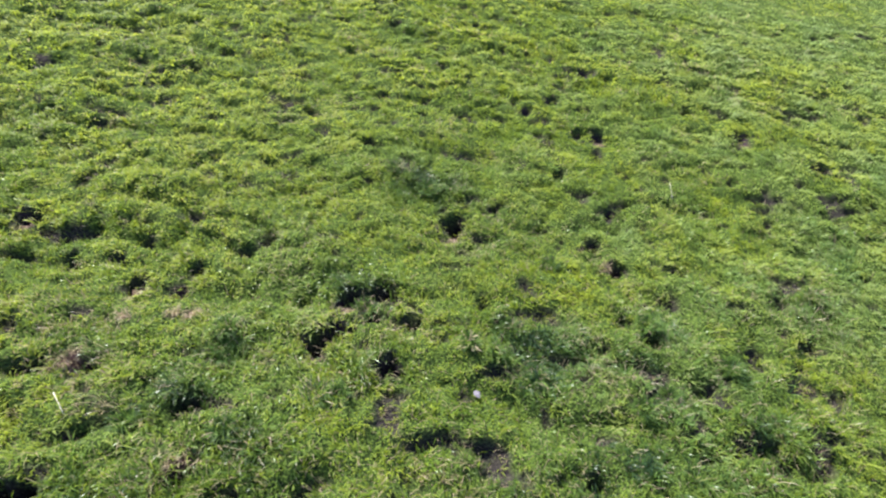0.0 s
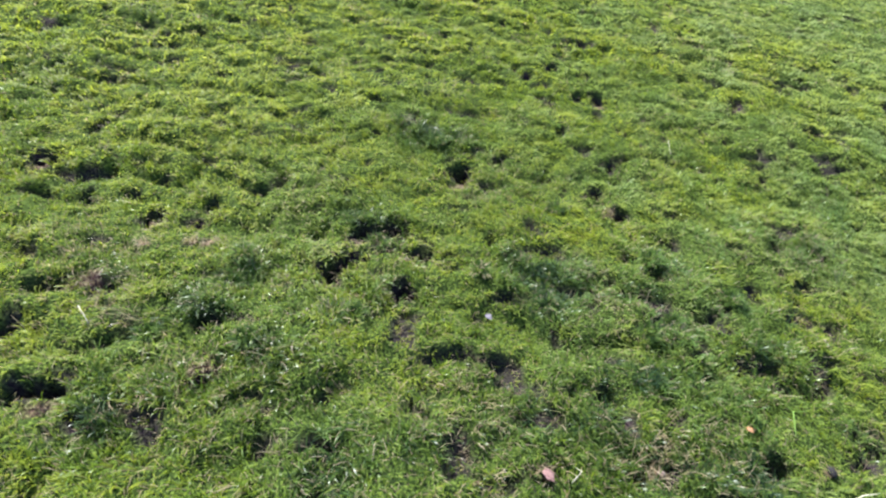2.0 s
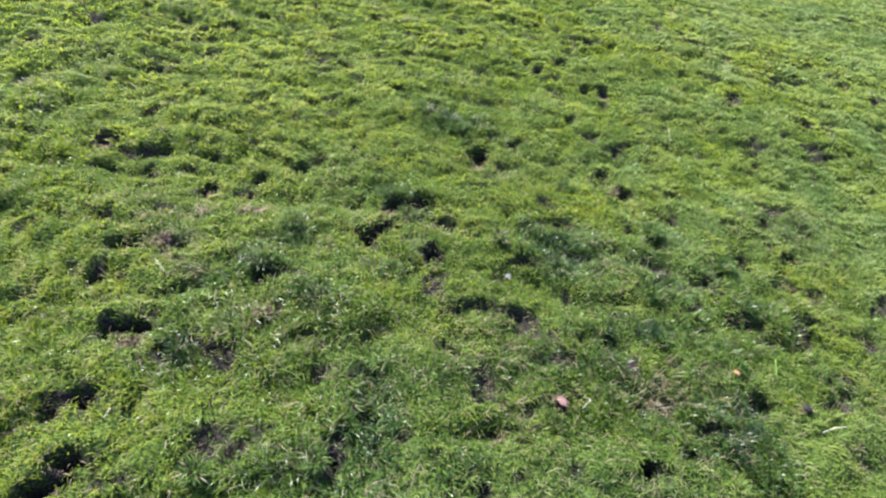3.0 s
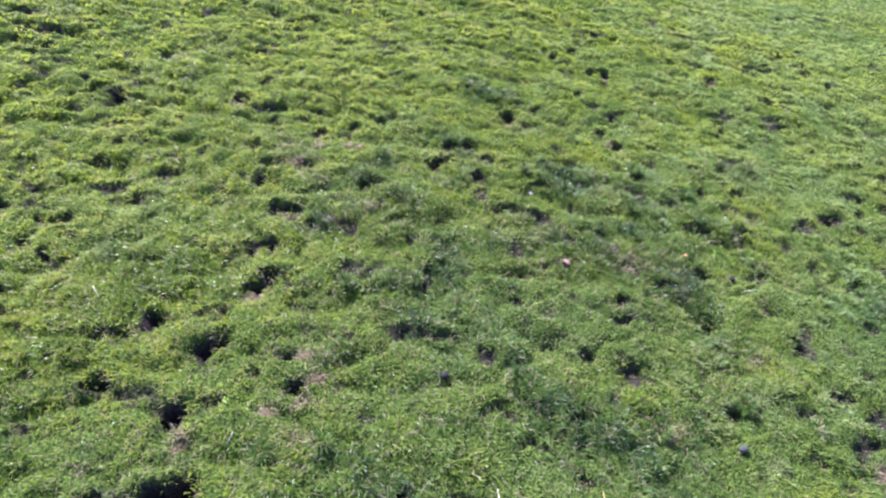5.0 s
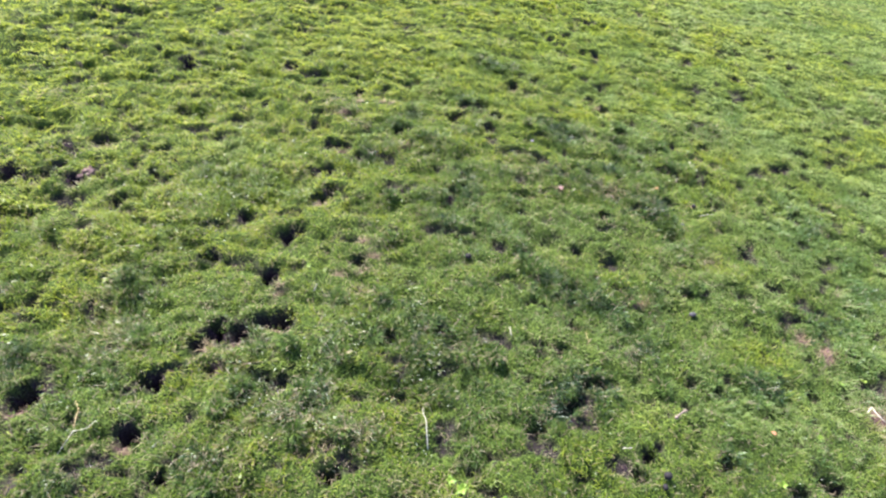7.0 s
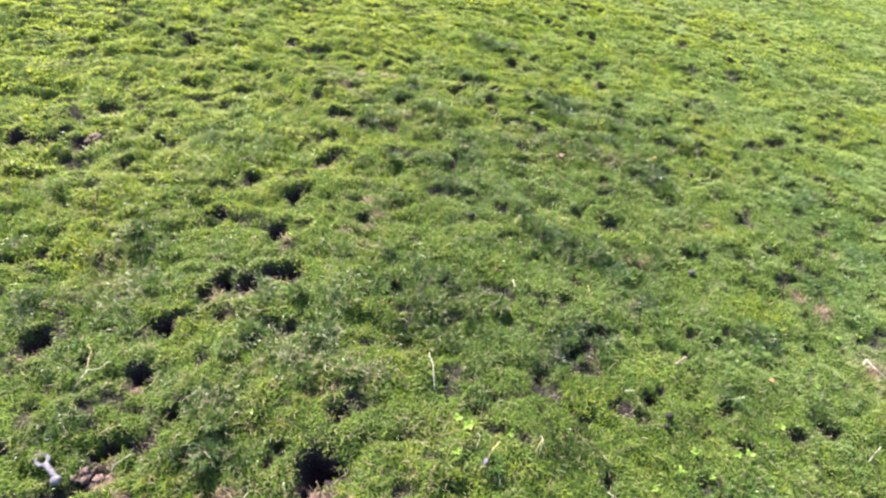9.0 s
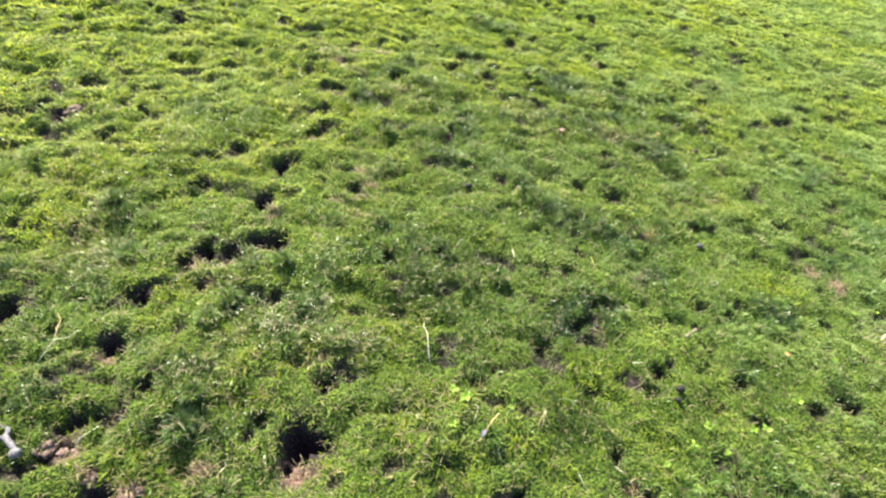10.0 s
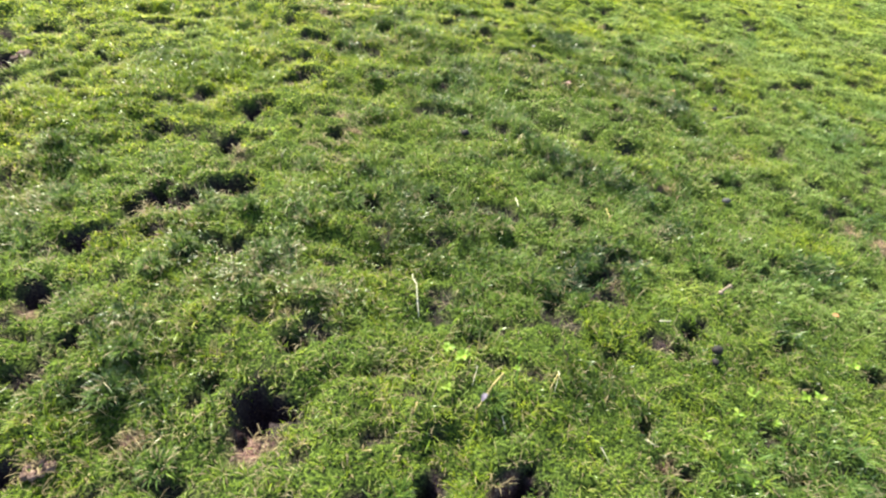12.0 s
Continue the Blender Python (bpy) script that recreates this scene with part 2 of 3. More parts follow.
EARTH_B = [(-2.48, -3.41, 0.06), (-2.84, -3.54, 0.05), (-0.71, -3.50, 0.06), (0.15, -3.36, 0.03), (-1.75, -0.77, 0.05), (-1.86, -0.60, 0.05),
           (-2.05, -1.05, 0.04), (-1.84, 2.20, 0.05), (-2.43, 1.80, 0.06)]
EARTH = EARTH_A + EARTH_B
# patches of darker, coarser grass
RANK = [
    (-2.53, -2.24, 0.16), (-2.24, -2.44, 0.18), (-2.03, -2.29, 0.16), (-2.62, -3.17, 0.20), (-3.65, -3.05, 0.18), (-2.64, -2.77, 0.10),
    (-1.63, -2.47, 0.12), (0.86, -0.80, 0.14), (-0.05, -2.13, 0.14), (0.20, -1.96, 0.12), (1.86, -1.70, 0.16), (-1.84, -1.68, 0.24),
    (-2.67, -1.90, 0.14), (-1.52, -1.66, 0.20), (-1.10, -1.60, 0.24), (-3.65, -1.60, 0.18), (-0.10, -0.81, 0.20), (-1.25, -1.85, 0.24),
    (-2.38, 1.82, 0.16), (-1.58, 1.93, 0.17), (-1.69, 1.60, 0.14), (-1.62, 1.10, 0.18), (-0.55, 1.93, 0.18), (1.42, 2.50, 0.18),
    (-0.73, 2.57, 0.20), (1.04, 4.33, 0.14), (1.99, 1.61, 0.15), (-0.37, 3.95, 0.26), (-1.28, 1.30, 0.14), (-1.99, 0.89, 0.16),
    (1.10, 1.36, 0.20), (0.45, 2.10, 0.24),
]

# earth kicked out on the lower lip of larger holes, coloured pale as if sunlit
LIPS = [(x, y - 1.15 * r, 0.75 * r) for i, (x, y, r) in enumerate(HOLES) if r > 0.075 and i % 5 in (0, 2, 3)]
# open burrows on the near ground, shallow scrapes higher up the field
BURROWS = [h for h in HOLES if h[1] < 4.5]
SCRAPES = [h for h in HOLES if h[1] >= 4.5]
# the trodden way down into a hole, and the turf that stands up behind it
FRONTS = [(x, y - 1.1 * r - 0.02, r) for x, y, r in HOLES]
BACKS = [(x, y + 1.2 * r + 0.03, r) for x, y, r in HOLES]


def lattice(ix, iy, seed):
    h = (ix.astype(np.int64) * 374761393 + iy.astype(np.int64) * 668265263 + seed * 1442695041) & 0xFFFFFFFF
    h = ((h ^ (h >> 13)) * 1274126177) & 0xFFFFFFFF
    return ((h ^ (h >> 16)) & 0xFFFF) / 32767.5 - 1.0


def rough(x, y, size, seed):
    """Smooth noise from -1 to 1 with lumps about size metres across."""
    u, v = x / size, y / size
    iu, iv = np.floor(u), np.floor(v)
    fu, fv = u - iu, v - iv
    fu, fv = fu * fu * (3 - 2 * fu), fv * fv * (3 - 2 * fv)
    p = lattice(iu, iv, seed) * (1 - fu) + lattice(iu + 1, iv, seed) * fu
    q = lattice(iu, iv + 1, seed) * (1 - fu) + lattice(iu + 1, iv + 1, seed) * fu
    return p * (1 - fv) + q * fv


def slope(x, y):
    """The hillside without its small relief."""
    return (-0.291 - 0.1455 * x + 0.0511 * np.minimum(y, 6.0)
            + 0.497 * np.exp(-((x + 1.51) / 4.25) ** 2 - ((y + 0.84) / 5.08) ** 2))


def spots(x, y, rows, power=2.0, grow=1.0, depth=(1.0, 0.0), flat=1.7):
    """How much each place lies within one of the rows' spots, 0 to 1, with ragged rims, wider across the slope than along it."""
    out = np.zeros_like(x)
    order = np.argsort(y, kind="stable")
    ys = y[order]
    for px, py, r in rows:
        r = grow * (0.72 * r + 0.019)
        lo, hi = np.searchsorted(ys, (py - 2.6 * r, py + 2.6 * r))
        near = order[lo:hi]
        near = near[np.abs(x[near] - px) < 2.6 * r]
        if len(near) == 0:
            continue
        deep = 1.3 if py > 3.2 else 0.72 if abs(px + 0.8) > 2.9 else 1.0
        way = 0.22 + 0.34 * math.sin(px * 12.9 + py * 7.8)
        dx = (x[near] - px) * math.cos(way) + (y[near] - py) * math.sin(way)
        dy = ((y[near] - py) * math.cos(way) - (x[near] - px) * math.sin(way)) * flat * deep * (1 + 0.3 * math.sin(px * 31 + py * 17))
        turn = np.arctan2(dy, dx)
        wave = 0.16 * np.sin(2 * turn + px * 7) + 0.18 * np.sin(3 * turn + py * 9)
        rim = r * (1 + wave + 0.34 * rough(x[near], y[near], max(0.45 * r, 0.03), 31) + 0.25 * rough(x[near], y[near], 0.03, 32))
        rim = np.maximum(rim, 0.3 * r)
        out[near] = np.maximum(out[near], (depth[0] + depth[1] * r) * np.exp(-(np.hypot(dx, dy) / rim) ** power))
    return out


def pocks(x, y):
    """Small hoof pocks all over the slope, in drifts."""
    drift = 0.10 * rough(x, y, 1.6, 21) + 0.10 * rough(x, y, 0.5, 22) + 0.13 * (trodden(x, y) - 1)
    u, v = x + 0.05 * rough(x, y, 0.06, 23), y + 0.05 * rough(x, y, 0.07, 25)
    return np.clip((rough(u * 0.7, v * 1.2, 0.12, 24) - 0.55 + drift) * 6.0, 0, 1)


def trodden(x, y):
    """How broken the turf is: most on the near and higher ground, least on the lower side."""
    return np.clip(1.10 - 0.06 * (x + 0.5) + 0.30 * rough(x, y, 1.7, 41), 0.5, 1.45)


def mounds(x, y, size, seed):
    """Rounded cushions about size metres across with narrow creases between them, 0 to 1."""
    bend = 0.5 * size * rough(x, y, 0.8 * size, seed + 70)
    return np.minimum(2.4 * np.abs(rough(0.75 * x + bend, 1.15 * y - bend, size, seed)), 1.0) ** 0.8


def turf(x, y):
    """The slope with its hummocks, before holes and tussocks."""
    warp = 0.25 * rough(x, y, 0.8, 3)
    small = (0.058 * mounds(x, y, 0.36, 2) + 0.022 * mounds(x, y, 0.17, 5) - 0.045
             + 0.020 * rough(x * 0.75, y * 1.15 + warp, 0.22, 6) + 0.010 * rough(x * 0.9, y, 0.08, 4))
    return slope(x, y) + 0.040 * rough(x + warp, y * 1.4, 0.80, 1) + small * trodden(x, y)


def relief(x, y):
    x, y = np.asarray(x, float), np.asarray(y, float)
    plain_ = slope(x, y)
    z = plain_ + (turf(x, y) - plain_) * (1 - 0.6 * spots(x, y, HOLES, 2.0, 2.0, flat=1.0)) - 0.060 * pocks(x, y)
    z += 0.035 * spots(x, y, TUSSOCKS, 2.0, 1.3)
    hole = spots(x, y, HOLES, 5.0, 1.05, flat=1.55)
    z += (0.035 * spots(x, y, BACKS, 2.0, 1.4) - 0.045 * spots(x, y, FRONTS, 2.5, 1.15)) * (1 - hole)
    z -= spots(x, y, BURROWS, 6.0, 1.0, (0.14, 1.2), flat=1.55) + 0.085 * spots(x, y, SCRAPES, 4.0, 1.05, flat=1.55)
    z -= 0.11 * spots(x, y, DIPS, 5.0, 0.95, flat=1.4)
    return z


def beyond(x, y):
    """0 on the ground seen close by, 1 from a metre outside it."""
    return np.clip(np.maximum(np.abs(x - 0.5) - 8.0, np.abs(y - 1.8) - 7.7), 0, 1)


def surface(x, y):
    far = beyond(x, y)
    return relief(x, y) * (1 - far) + (np.maximum(slope(x, y), -12) + 0.04 * rough(x, y, 1.6, 1) * (np.hypot(x, y) < 60)) * far


def spread(lo, hi, fine, step, reach):
    """Grid lines: even between lo and hi, then ever wider apart out to reach."""
    mid = list(np.arange(lo, hi, fine))
    out, d, grow = [], fine, step
    at = mid[-1]
    while at < reach:
        d *= grow
        at += d
        out.append(at)
    back, d, at = [], fine, mid[0]
    while at > -reach:
        d *= grow
        at -= d
        back.append(at)
    return np.array(back[::-1] + mid + out)


def mesh_from(name, points, corners, starts, material):
    me = bpy.data.meshes.new(name)
    me.vertices.add(len(points))
    me.vertices.foreach_set("co", np.ascontiguousarray(points, np.float32).ravel())
    me.loops.add(len(corners))
    me.loops.foreach_set("vertex_index", np.ascontiguousarray(corners, np.int32))
    me.polygons.add(len(starts))
    me.polygons.foreach_set("loop_start", np.ascontiguousarray(starts, np.int32))
    me.materials.append(material)
    me.update(calc_edges=True)
    return me


def value(me, name, values):
    layer = me.attributes.new(name, "FLOAT", "POINT")
    layer.data.foreach_set("value", np.ascontiguousarray(values, np.float32))


def ground():
    gx, gy = spread(-7.6, 8.6, 0.039, 1.25, 1500), spread(-6.4, 9.6, 0.039, 1.25, 1500)
    x, y = [v.ravel().copy() for v in np.meshgrid(gx, gy)]
    far = beyond(x, y)
    z = surface(x, y)
    n, m = len(gx), len(gy)
    i = (np.arange(m - 1)[:, None] * n + np.arange(n - 1)[None]).ravel()
    corners = np.stack([i, i + 1, i + n + 1, i + n], 1).ravel()
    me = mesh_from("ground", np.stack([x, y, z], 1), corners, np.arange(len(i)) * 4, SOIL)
    # bare shows the shade-dark soil colour in holes, dips and pocks
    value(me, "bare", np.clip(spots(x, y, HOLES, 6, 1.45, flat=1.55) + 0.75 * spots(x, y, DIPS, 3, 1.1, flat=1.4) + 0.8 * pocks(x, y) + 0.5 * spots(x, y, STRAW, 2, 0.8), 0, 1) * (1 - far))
    value(me, "ruddy", np.clip(spots(x, y, EARTH, 3, 1.0) + 0.8 * spots(x, y, LIPS, 3, 1.0), 0, 1))
    me.polygons.foreach_set("use_smooth", np.ones(len(i), bool))
    ob = new("ground", me)
    return tagged(ob, "rough grazed hillside pasture of dark earth pitted with hoof holes", "ground", kind="structure")


ground()


def blades(root, heading, lean, length, width, tone, strips=2):
    """Arching, tapering grass blades, each of one or two strips and a tip."""
    n = len(root)
    ahead = np.stack([np.cos(heading), np.sin(heading), np.zeros(n)], 1)
    side = np.stack([-np.sin(heading), np.cos(heading), np.zeros(n)], 1) * (width / 2)[:, None]
    up = np.array([[0, 0, 1.0]])
    at, rings = root, [root - side, root + side]
    steps = ((0.36, 0.45, 1.0), (0.36, 1.0, 0.8), (0.28, 1.45, 0.0)) if strips == 2 else ((0.5, 0.55, 0.9), (0.5, 1.3, 0.0))
    for share, bend, wide in steps:
        a = np.minimum(lean * bend, 1.35)[:, None] * 1.35
        at = at + (length * share)[:, None] * (ahead * np.sin(a) + up * np.cos(a))
        rings += [at] if wide == 0.0 else [at - side * wide, at + side * wide]
    pts = np.stack(rings, 1).reshape(-1, 3)
    ladder = [0, 1, 3, 2, 2, 3, 5, 4, 4, 5, 6] if strips == 2 else [0, 1, 3, 2, 2, 3, 4]
    corners = (np.arange(n)[:, None] * len(rings) + np.array([ladder])).ravel()
    starts = (np.arange(n)[:, None] * len(ladder) + np.array([[0, 4, 8][:strips + 1]])).ravel()
    return pts, corners, starts, np.repeat(tone, len(rings))


def coarse(x, y):
    """Where darker, coarser grass grows among the turf, 0 to 1, with shade put into the colour of the dips."""
    near = 1 / (1 + np.exp((y - 2.4) / 0.7))
    drift = np.clip(0.50 * rough(x, y, 0.75, 61) + 0.45 * rough(x, y, 0.26, 62), 0, 1) * (0.2 + 0.5 * near)
    return np.maximum(drift, spots(x, y, RANK, 2.0, 1.5, flat=1.2) * np.clip(0.75 + 0.5 * rough(x, y, 0.10, 63), 0, 1) + 0.7 * spots(x, y, DIPS, 2.0, 1.2, flat=1.4)).clip(0, 1)


def nearness(x, y):
    """How far each place lies from the way along the slope, in metres, with the ground that is left behind counted as farther."""
    out = np.full_like(x, 99.0)
    for px, py in ((-0.95, -4.7), (-0.75, -3.2), (-0.45, -1.5), (0.0, 0.0)):
        out = np.minimum(out, np.hypot((x - px) * 0.9, y - py) + np.where(y - py > 0.5, 0.0, 3.0))
    return out


def lawn(name, count, box, weight, seed, per, length_of, width_of, lean_of, tone_of, comb, dry_share, strips, label, inner=True, rank_only=0.0, material=GRASS):
    """Grass over box: count tufts of a few blades each, thinned where weight is low; each tuft has its own height, turn and tone."""
    g = np.random.default_rng(seed)
    x, y = g.uniform(box[0], box[1], count), g.uniform(box[2], box[3], count)
    d = nearness(x, y)
    near = (y > -6.0) & (x > -3.6 - 0.62 * np.abs(y + 3.7)) & (x < 2.7 + 0.72 * np.abs(y + 3.4)) & (y < 12.0)
    keep = (g.random(count) < weight(d)) & (near if inner else ~near)
    keep &= g.random(count) < 1 - rank_only + 1.6 * rank_only * coarse(x, y)
    x, y, d = x[keep], y[keep], d[keep]
    bare = np.clip(spots(x, y, HOLES, 6, 1.10, flat=1.55) + spots(x, y, EARTH, 3, 1.0) + 0.8 * spots(x, y, LIPS, 3, 0.9) + 0.45 * spots(x, y, FRONTS, 4, 0.9) + 0.38 * spots(x, y, DIPS, 4, 1.0, flat=1.4) + 0.40 * pocks(x, y) + 0.4 * spots(x, y, STRAW, 2, 0.9), 0, 1)
    keep = g.random(len(x)) > bare * 1.25
    x, y, d = x[keep], y[keep], d[keep]
    n = len(x)
    size = np.clip(d / 4.5, 0.9, 1.75)
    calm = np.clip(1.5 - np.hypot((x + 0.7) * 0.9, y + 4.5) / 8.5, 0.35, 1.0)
    rank = coarse(x, y)
    lush = 0.5 + 0.50 * rough(x, y, 0.15, 11) + 0.30 * rough(x, y, 0.9, 12) + 0.4 * rank
    patch = 0.5 + 0.18 * rough(x, y, 2.6, 13) + 0.26 * rough(x, y, 0.5, 18) + 0.24 * rough(x, y, 0.27, 19) + 0.16 * rough(x, y, 0.14, 14)
    # broad patches; sun on the crest and haze at the right put into tone
    patch += 0.26 * np.exp(-((x + 4.3) / 1.9) ** 2 - ((y + 0.2) / 1.8) ** 2) + 0.22 * np.clip((x - 0.4) / 2.5, 0, 1) + 0.30 * np.exp(-((x + 2.5) / 1.5) ** 2 - ((y - 0.2) / 1.3) ** 2) - 0.20 * np.exp(-((x + 1.3) / 1.0) ** 2 - ((y + 1.9) / 0.8) ** 2) - 0.22 * np.exp(-((x - 0.1) / 1.2) ** 2 - ((y - 1.2) / 1.2) ** 2)
    dry = np.clip(spots(x, y, STRAW, 2, 1.1) + 0.55 * np.clip(rough(x, y, 0.45, 15) - 0.18, 0, 1) + 0.45 * spots(x, y, EARTH, 2, 1.8) + 0.30 * pocks(x, y), 0, 1)
    wind = 2.6 * rough(x, y, 0.22, 16) + 0.8 * rough(x, y, 1.5, 17) + math.radians(250) + g.normal(0, 0.7, n)
    tall = np.clip(g.normal(1.0, 0.25, n), 0.5, 1.6)
    # far tufts get a lighter tone for backlit glow seen at a low angle
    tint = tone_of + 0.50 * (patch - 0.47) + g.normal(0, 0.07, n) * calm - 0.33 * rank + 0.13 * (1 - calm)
    thatch = np.clip(1.3 * dry_share * calm * np.clip(2.2 * trodden(x, y) - 1.3, 0.4, 1.6) * calm + 0.60 * dry, 0, 0.9)
    # bluer close by for skylit gaps and to the right for veiling haze
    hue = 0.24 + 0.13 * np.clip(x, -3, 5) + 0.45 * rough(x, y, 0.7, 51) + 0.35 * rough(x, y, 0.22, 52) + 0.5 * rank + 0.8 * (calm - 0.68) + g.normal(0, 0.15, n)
    k = np.repeat(np.arange(n), per)
    N = len(k)
    fan = g.uniform(0, 2 * math.pi, N)
    off = np.abs(g.normal(0, 0.025, N))
    r = off * size[k]
    bx, by = x[k] + r * np.cos(fan), y[k] + r * np.sin(fan)
    bz = surface(bx, by) - 0.006
    heading = np.where(g.random(N) > comb + 0.5 * (1 - calm[k]), fan + g.normal(0, 0.3, N), wind[k] + g.normal(0, 0.4, N))
    length = (length_of[0] + length_of[1] * np.clip(lush[k], 0, 1.3)) * tall[k] * g.uniform(0.6, 1.3, N) * size[k] ** 0.35
    length *= 1 - np.minimum(0.70 * spots(bx, by, FRONTS, 4, 1.25) + 0.40 * spots(bx, by, DIPS, 3, 1.4) + 0.35 * pocks(bx, by), 0.8)
    length *= 1 - 0.85 * np.minimum(1.3 * spots(bx, by, HOLES, 6, 1.0, flat=1.55), 1)
    lean = np.clip(lean_of - 0.15 + 7.0 * off * calm[k] + 0.18 * (1 - calm[k]) + g.normal(0, 0.16, N) * calm[k], 0.12, 1.15)
    width = g.uniform(*width_of, N) * size[k]
    tone = tint[k] + g.normal(0, 0.08, N) * calm[k] ** 1.5
    straw = g.random(N) < thatch[k]
    width, length = np.where(straw, 0.55 * width, width), np.where(straw, 1.3 * length, length)
    tone = np.where(straw, g.uniform(0.84, 1.0, N), np.clip(tone, 0.02, 0.67))
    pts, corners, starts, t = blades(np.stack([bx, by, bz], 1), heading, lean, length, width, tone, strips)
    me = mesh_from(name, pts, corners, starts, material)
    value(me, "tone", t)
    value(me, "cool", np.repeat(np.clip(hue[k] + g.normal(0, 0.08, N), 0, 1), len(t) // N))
    return tagged(new(name, me), label, "grass", kind="stuff")


FIELD = (-9.4, 13.4, -6.0, 12.0)
lawn("grass", 200000, FIELD, lambda d: np.clip((4.4 / d) ** 1.1, 0.12, 1.0), 5, 5, (0.027, 0.022), (0.0042, 0.0070), 0.85, 0.45, 0.5, 0.10, 1,
     "short grazed yellow-green pasture turf over the whole slope")
lawn("long_grass", 90000, FIELD, lambda d: np.clip((4.2 / d) ** 1.6, 0.05, 1.0), 6, 7, (0.038, 0.044), (0.0042, 0.0078), 0.86, 0.52, 0.4, 0.17, 2,
     "tufts of longer curling pale green grass over the turf")

# its dark tone also stands for the shaded gaps between near tufts
lawn("coarse_grass", 75000, (-5.5, 5.0, -4.2, 4.2), lambda d: np.clip(1.9 - d / 4.5, 0.0, 1.0), 8, 5, (0.046, 0.050), (0.0040, 0.0075), 0.70, 0.26, 0.25, 0.05, 2,
     "coarse dark bluish-green grass with shiny bleached blades", rank_only=0.97, material=COARSE_GRASS)

lawn("outer_grass", 26000, (-17, 24, -13, 24), lambda d: np.clip((9.0 / d) ** 1.5, 0.0, 1.0), 7, 5, (0.05, 0.05), (0.012, 0.019), 0.7, 0.42, 0.5, 0.05, 1,
     "rough pasture grass on the slope round about", inner=False)


def litter(name, rows, seed, label):
    """Short bits of dry stalk and torn grass lying any way up on trodden ground."""
    g = np.random.default_rng(seed)
    xs, ys = [], []
    for px, py, r in rows:
        n = int(8 + 420 * r * g.uniform(0.4, 1.5))
        xs.append(px + g.normal(0, 0.95 * r + 0.02, n))
        ys.append(py + g.normal(0, 0.70 * r + 0.02, n))
    x, y = np.concatenate(xs), np.concatenate(ys)
    n = len(x)
    root = np.stack([x, y, surface(x, y) + g.uniform(0.002, 0.016, n)], 1)
    tone = np.where(g.random(n) < 0.62, g.uniform(0.84, 1.0, n), np.clip(g.normal(0.2, 0.12, n), 0.03, 0.5))
    pts, corners, starts, t = blades(root, g.uniform(0, 2 * math.pi, n), np.clip(g.normal(1.25, 0.2, n), 0.6, 1.5),
                                     g.uniform(0.02, 0.065, n), g.uniform(0.0022, 0.0052, n), tone, 2)
    me = mesh_from(name, pts, corners, starts, GRASS)
    value(me, "tone", t)
    value(me, "cool", np.full(len(t), 0.45))
    return tagged(new(name, me), label, "dry grass", kind="stuff")


litter("dry_litter", [h for h in FRONTS + DIPS + EARTH if h[1] < 5.0], 91, "bits of dry straw and torn grass lying on trodden earth")


def tussock(r, seed, pale):
    """A clump of long dark blades that bend outwards all round, some bleached."""
    g = np.random.default_rng(seed)
    n = int(110 + 1100 * r)
    fan = g.uniform(0, 2 * math.pi, n)
    d = r * 0.8 * np.sqrt(g.random(n))
    root = np.stack([d * np.cos(fan), d * np.sin(fan), np.full(n, -0.02)], 1)
    tone = np.where(g.random(n) < pale, g.uniform(0.84, 1.0, n), np.clip(g.normal(0.14, 0.12, n), 0.0, 0.5))
    pts, corners, starts, t = blades(root, fan + g.normal(0, 1.0, n), np.clip(0.48 + 0.5 * d / r + g.normal(0, 0.2, n), 0.1, 1.15),
                                     g.uniform(0.06, 0.13, n) * (0.7 + 2.2 * r), g.uniform(0.0035, 0.0065, n), tone)
    me = mesh_from("grass_tussock", pts, corners, starts, TUSSOCK_GRASS)
    value(me, "tone", t)
    value(me, "cool", np.full(len(t), 0.6))
    return me


for i, (x, y, r) in enumerate(TUSSOCKS):
    bleached = i % 4 == 1
    ob = new("grass_tussock", tussock(r, 100 + i, 0.16 if bleached else 0.05))
    ob.location = (x, y, float(relief([x], [y])[0]))
    tagged(ob, "dark green tussock with bleached drooping blades in the pasture" if bleached else
           "dark green tussock of longer coarse grass in the pasture", "grass tussock", "tussocks on the slope")

# ---- small things lying and standing in the grass ----


def plain(name, stops, scale, rough_=0.8, specular=0.3, bump=0.4):
    m, tree, shader, add = node_material(name, rough_, specular)
    at = add("ShaderNodeTexCoord")
    n = add("ShaderNodeTexNoise", Scale=scale, Detail=5.0)
    tree.links.new(at.outputs["Object"], n.inputs["Vector"])
    cr = ramp(add, stops)
    tree.links.new(n.outputs[0], cr.inputs[0])
    tree.links.new(cr.outputs[0], shader.inputs["Base Color"])
    b = add("ShaderNodeBump", Strength=bump, Distance=0.003)
    tree.links.new(n.outputs[0], b.inputs["Height"])
    tree.links.new(b.outputs[0], shader.inputs["Normal"])
    return m


PALE_STEM = plain("pale_dry_stem", [(0.3, (0.34, 0.29, 0.23)), (0.7, (0.58, 0.52, 0.44))], 90)
STRAW_STEM = plain("straw_stem", [(0.3, (0.30, 0.20, 0.09)), (0.7, (0.55, 0.42, 0.22))], 90)
BROWN_STEM = plain("brown_stem", [(0.3, (0.07, 0.045, 0.03)), (0.7, (0.18, 0.12, 0.07))], 90)
GREEN_STEM = plain("green_stem", [(0.3, (0.10, 0.19, 0.03)), (0.7, (0.22, 0.32, 0.07))], 60)
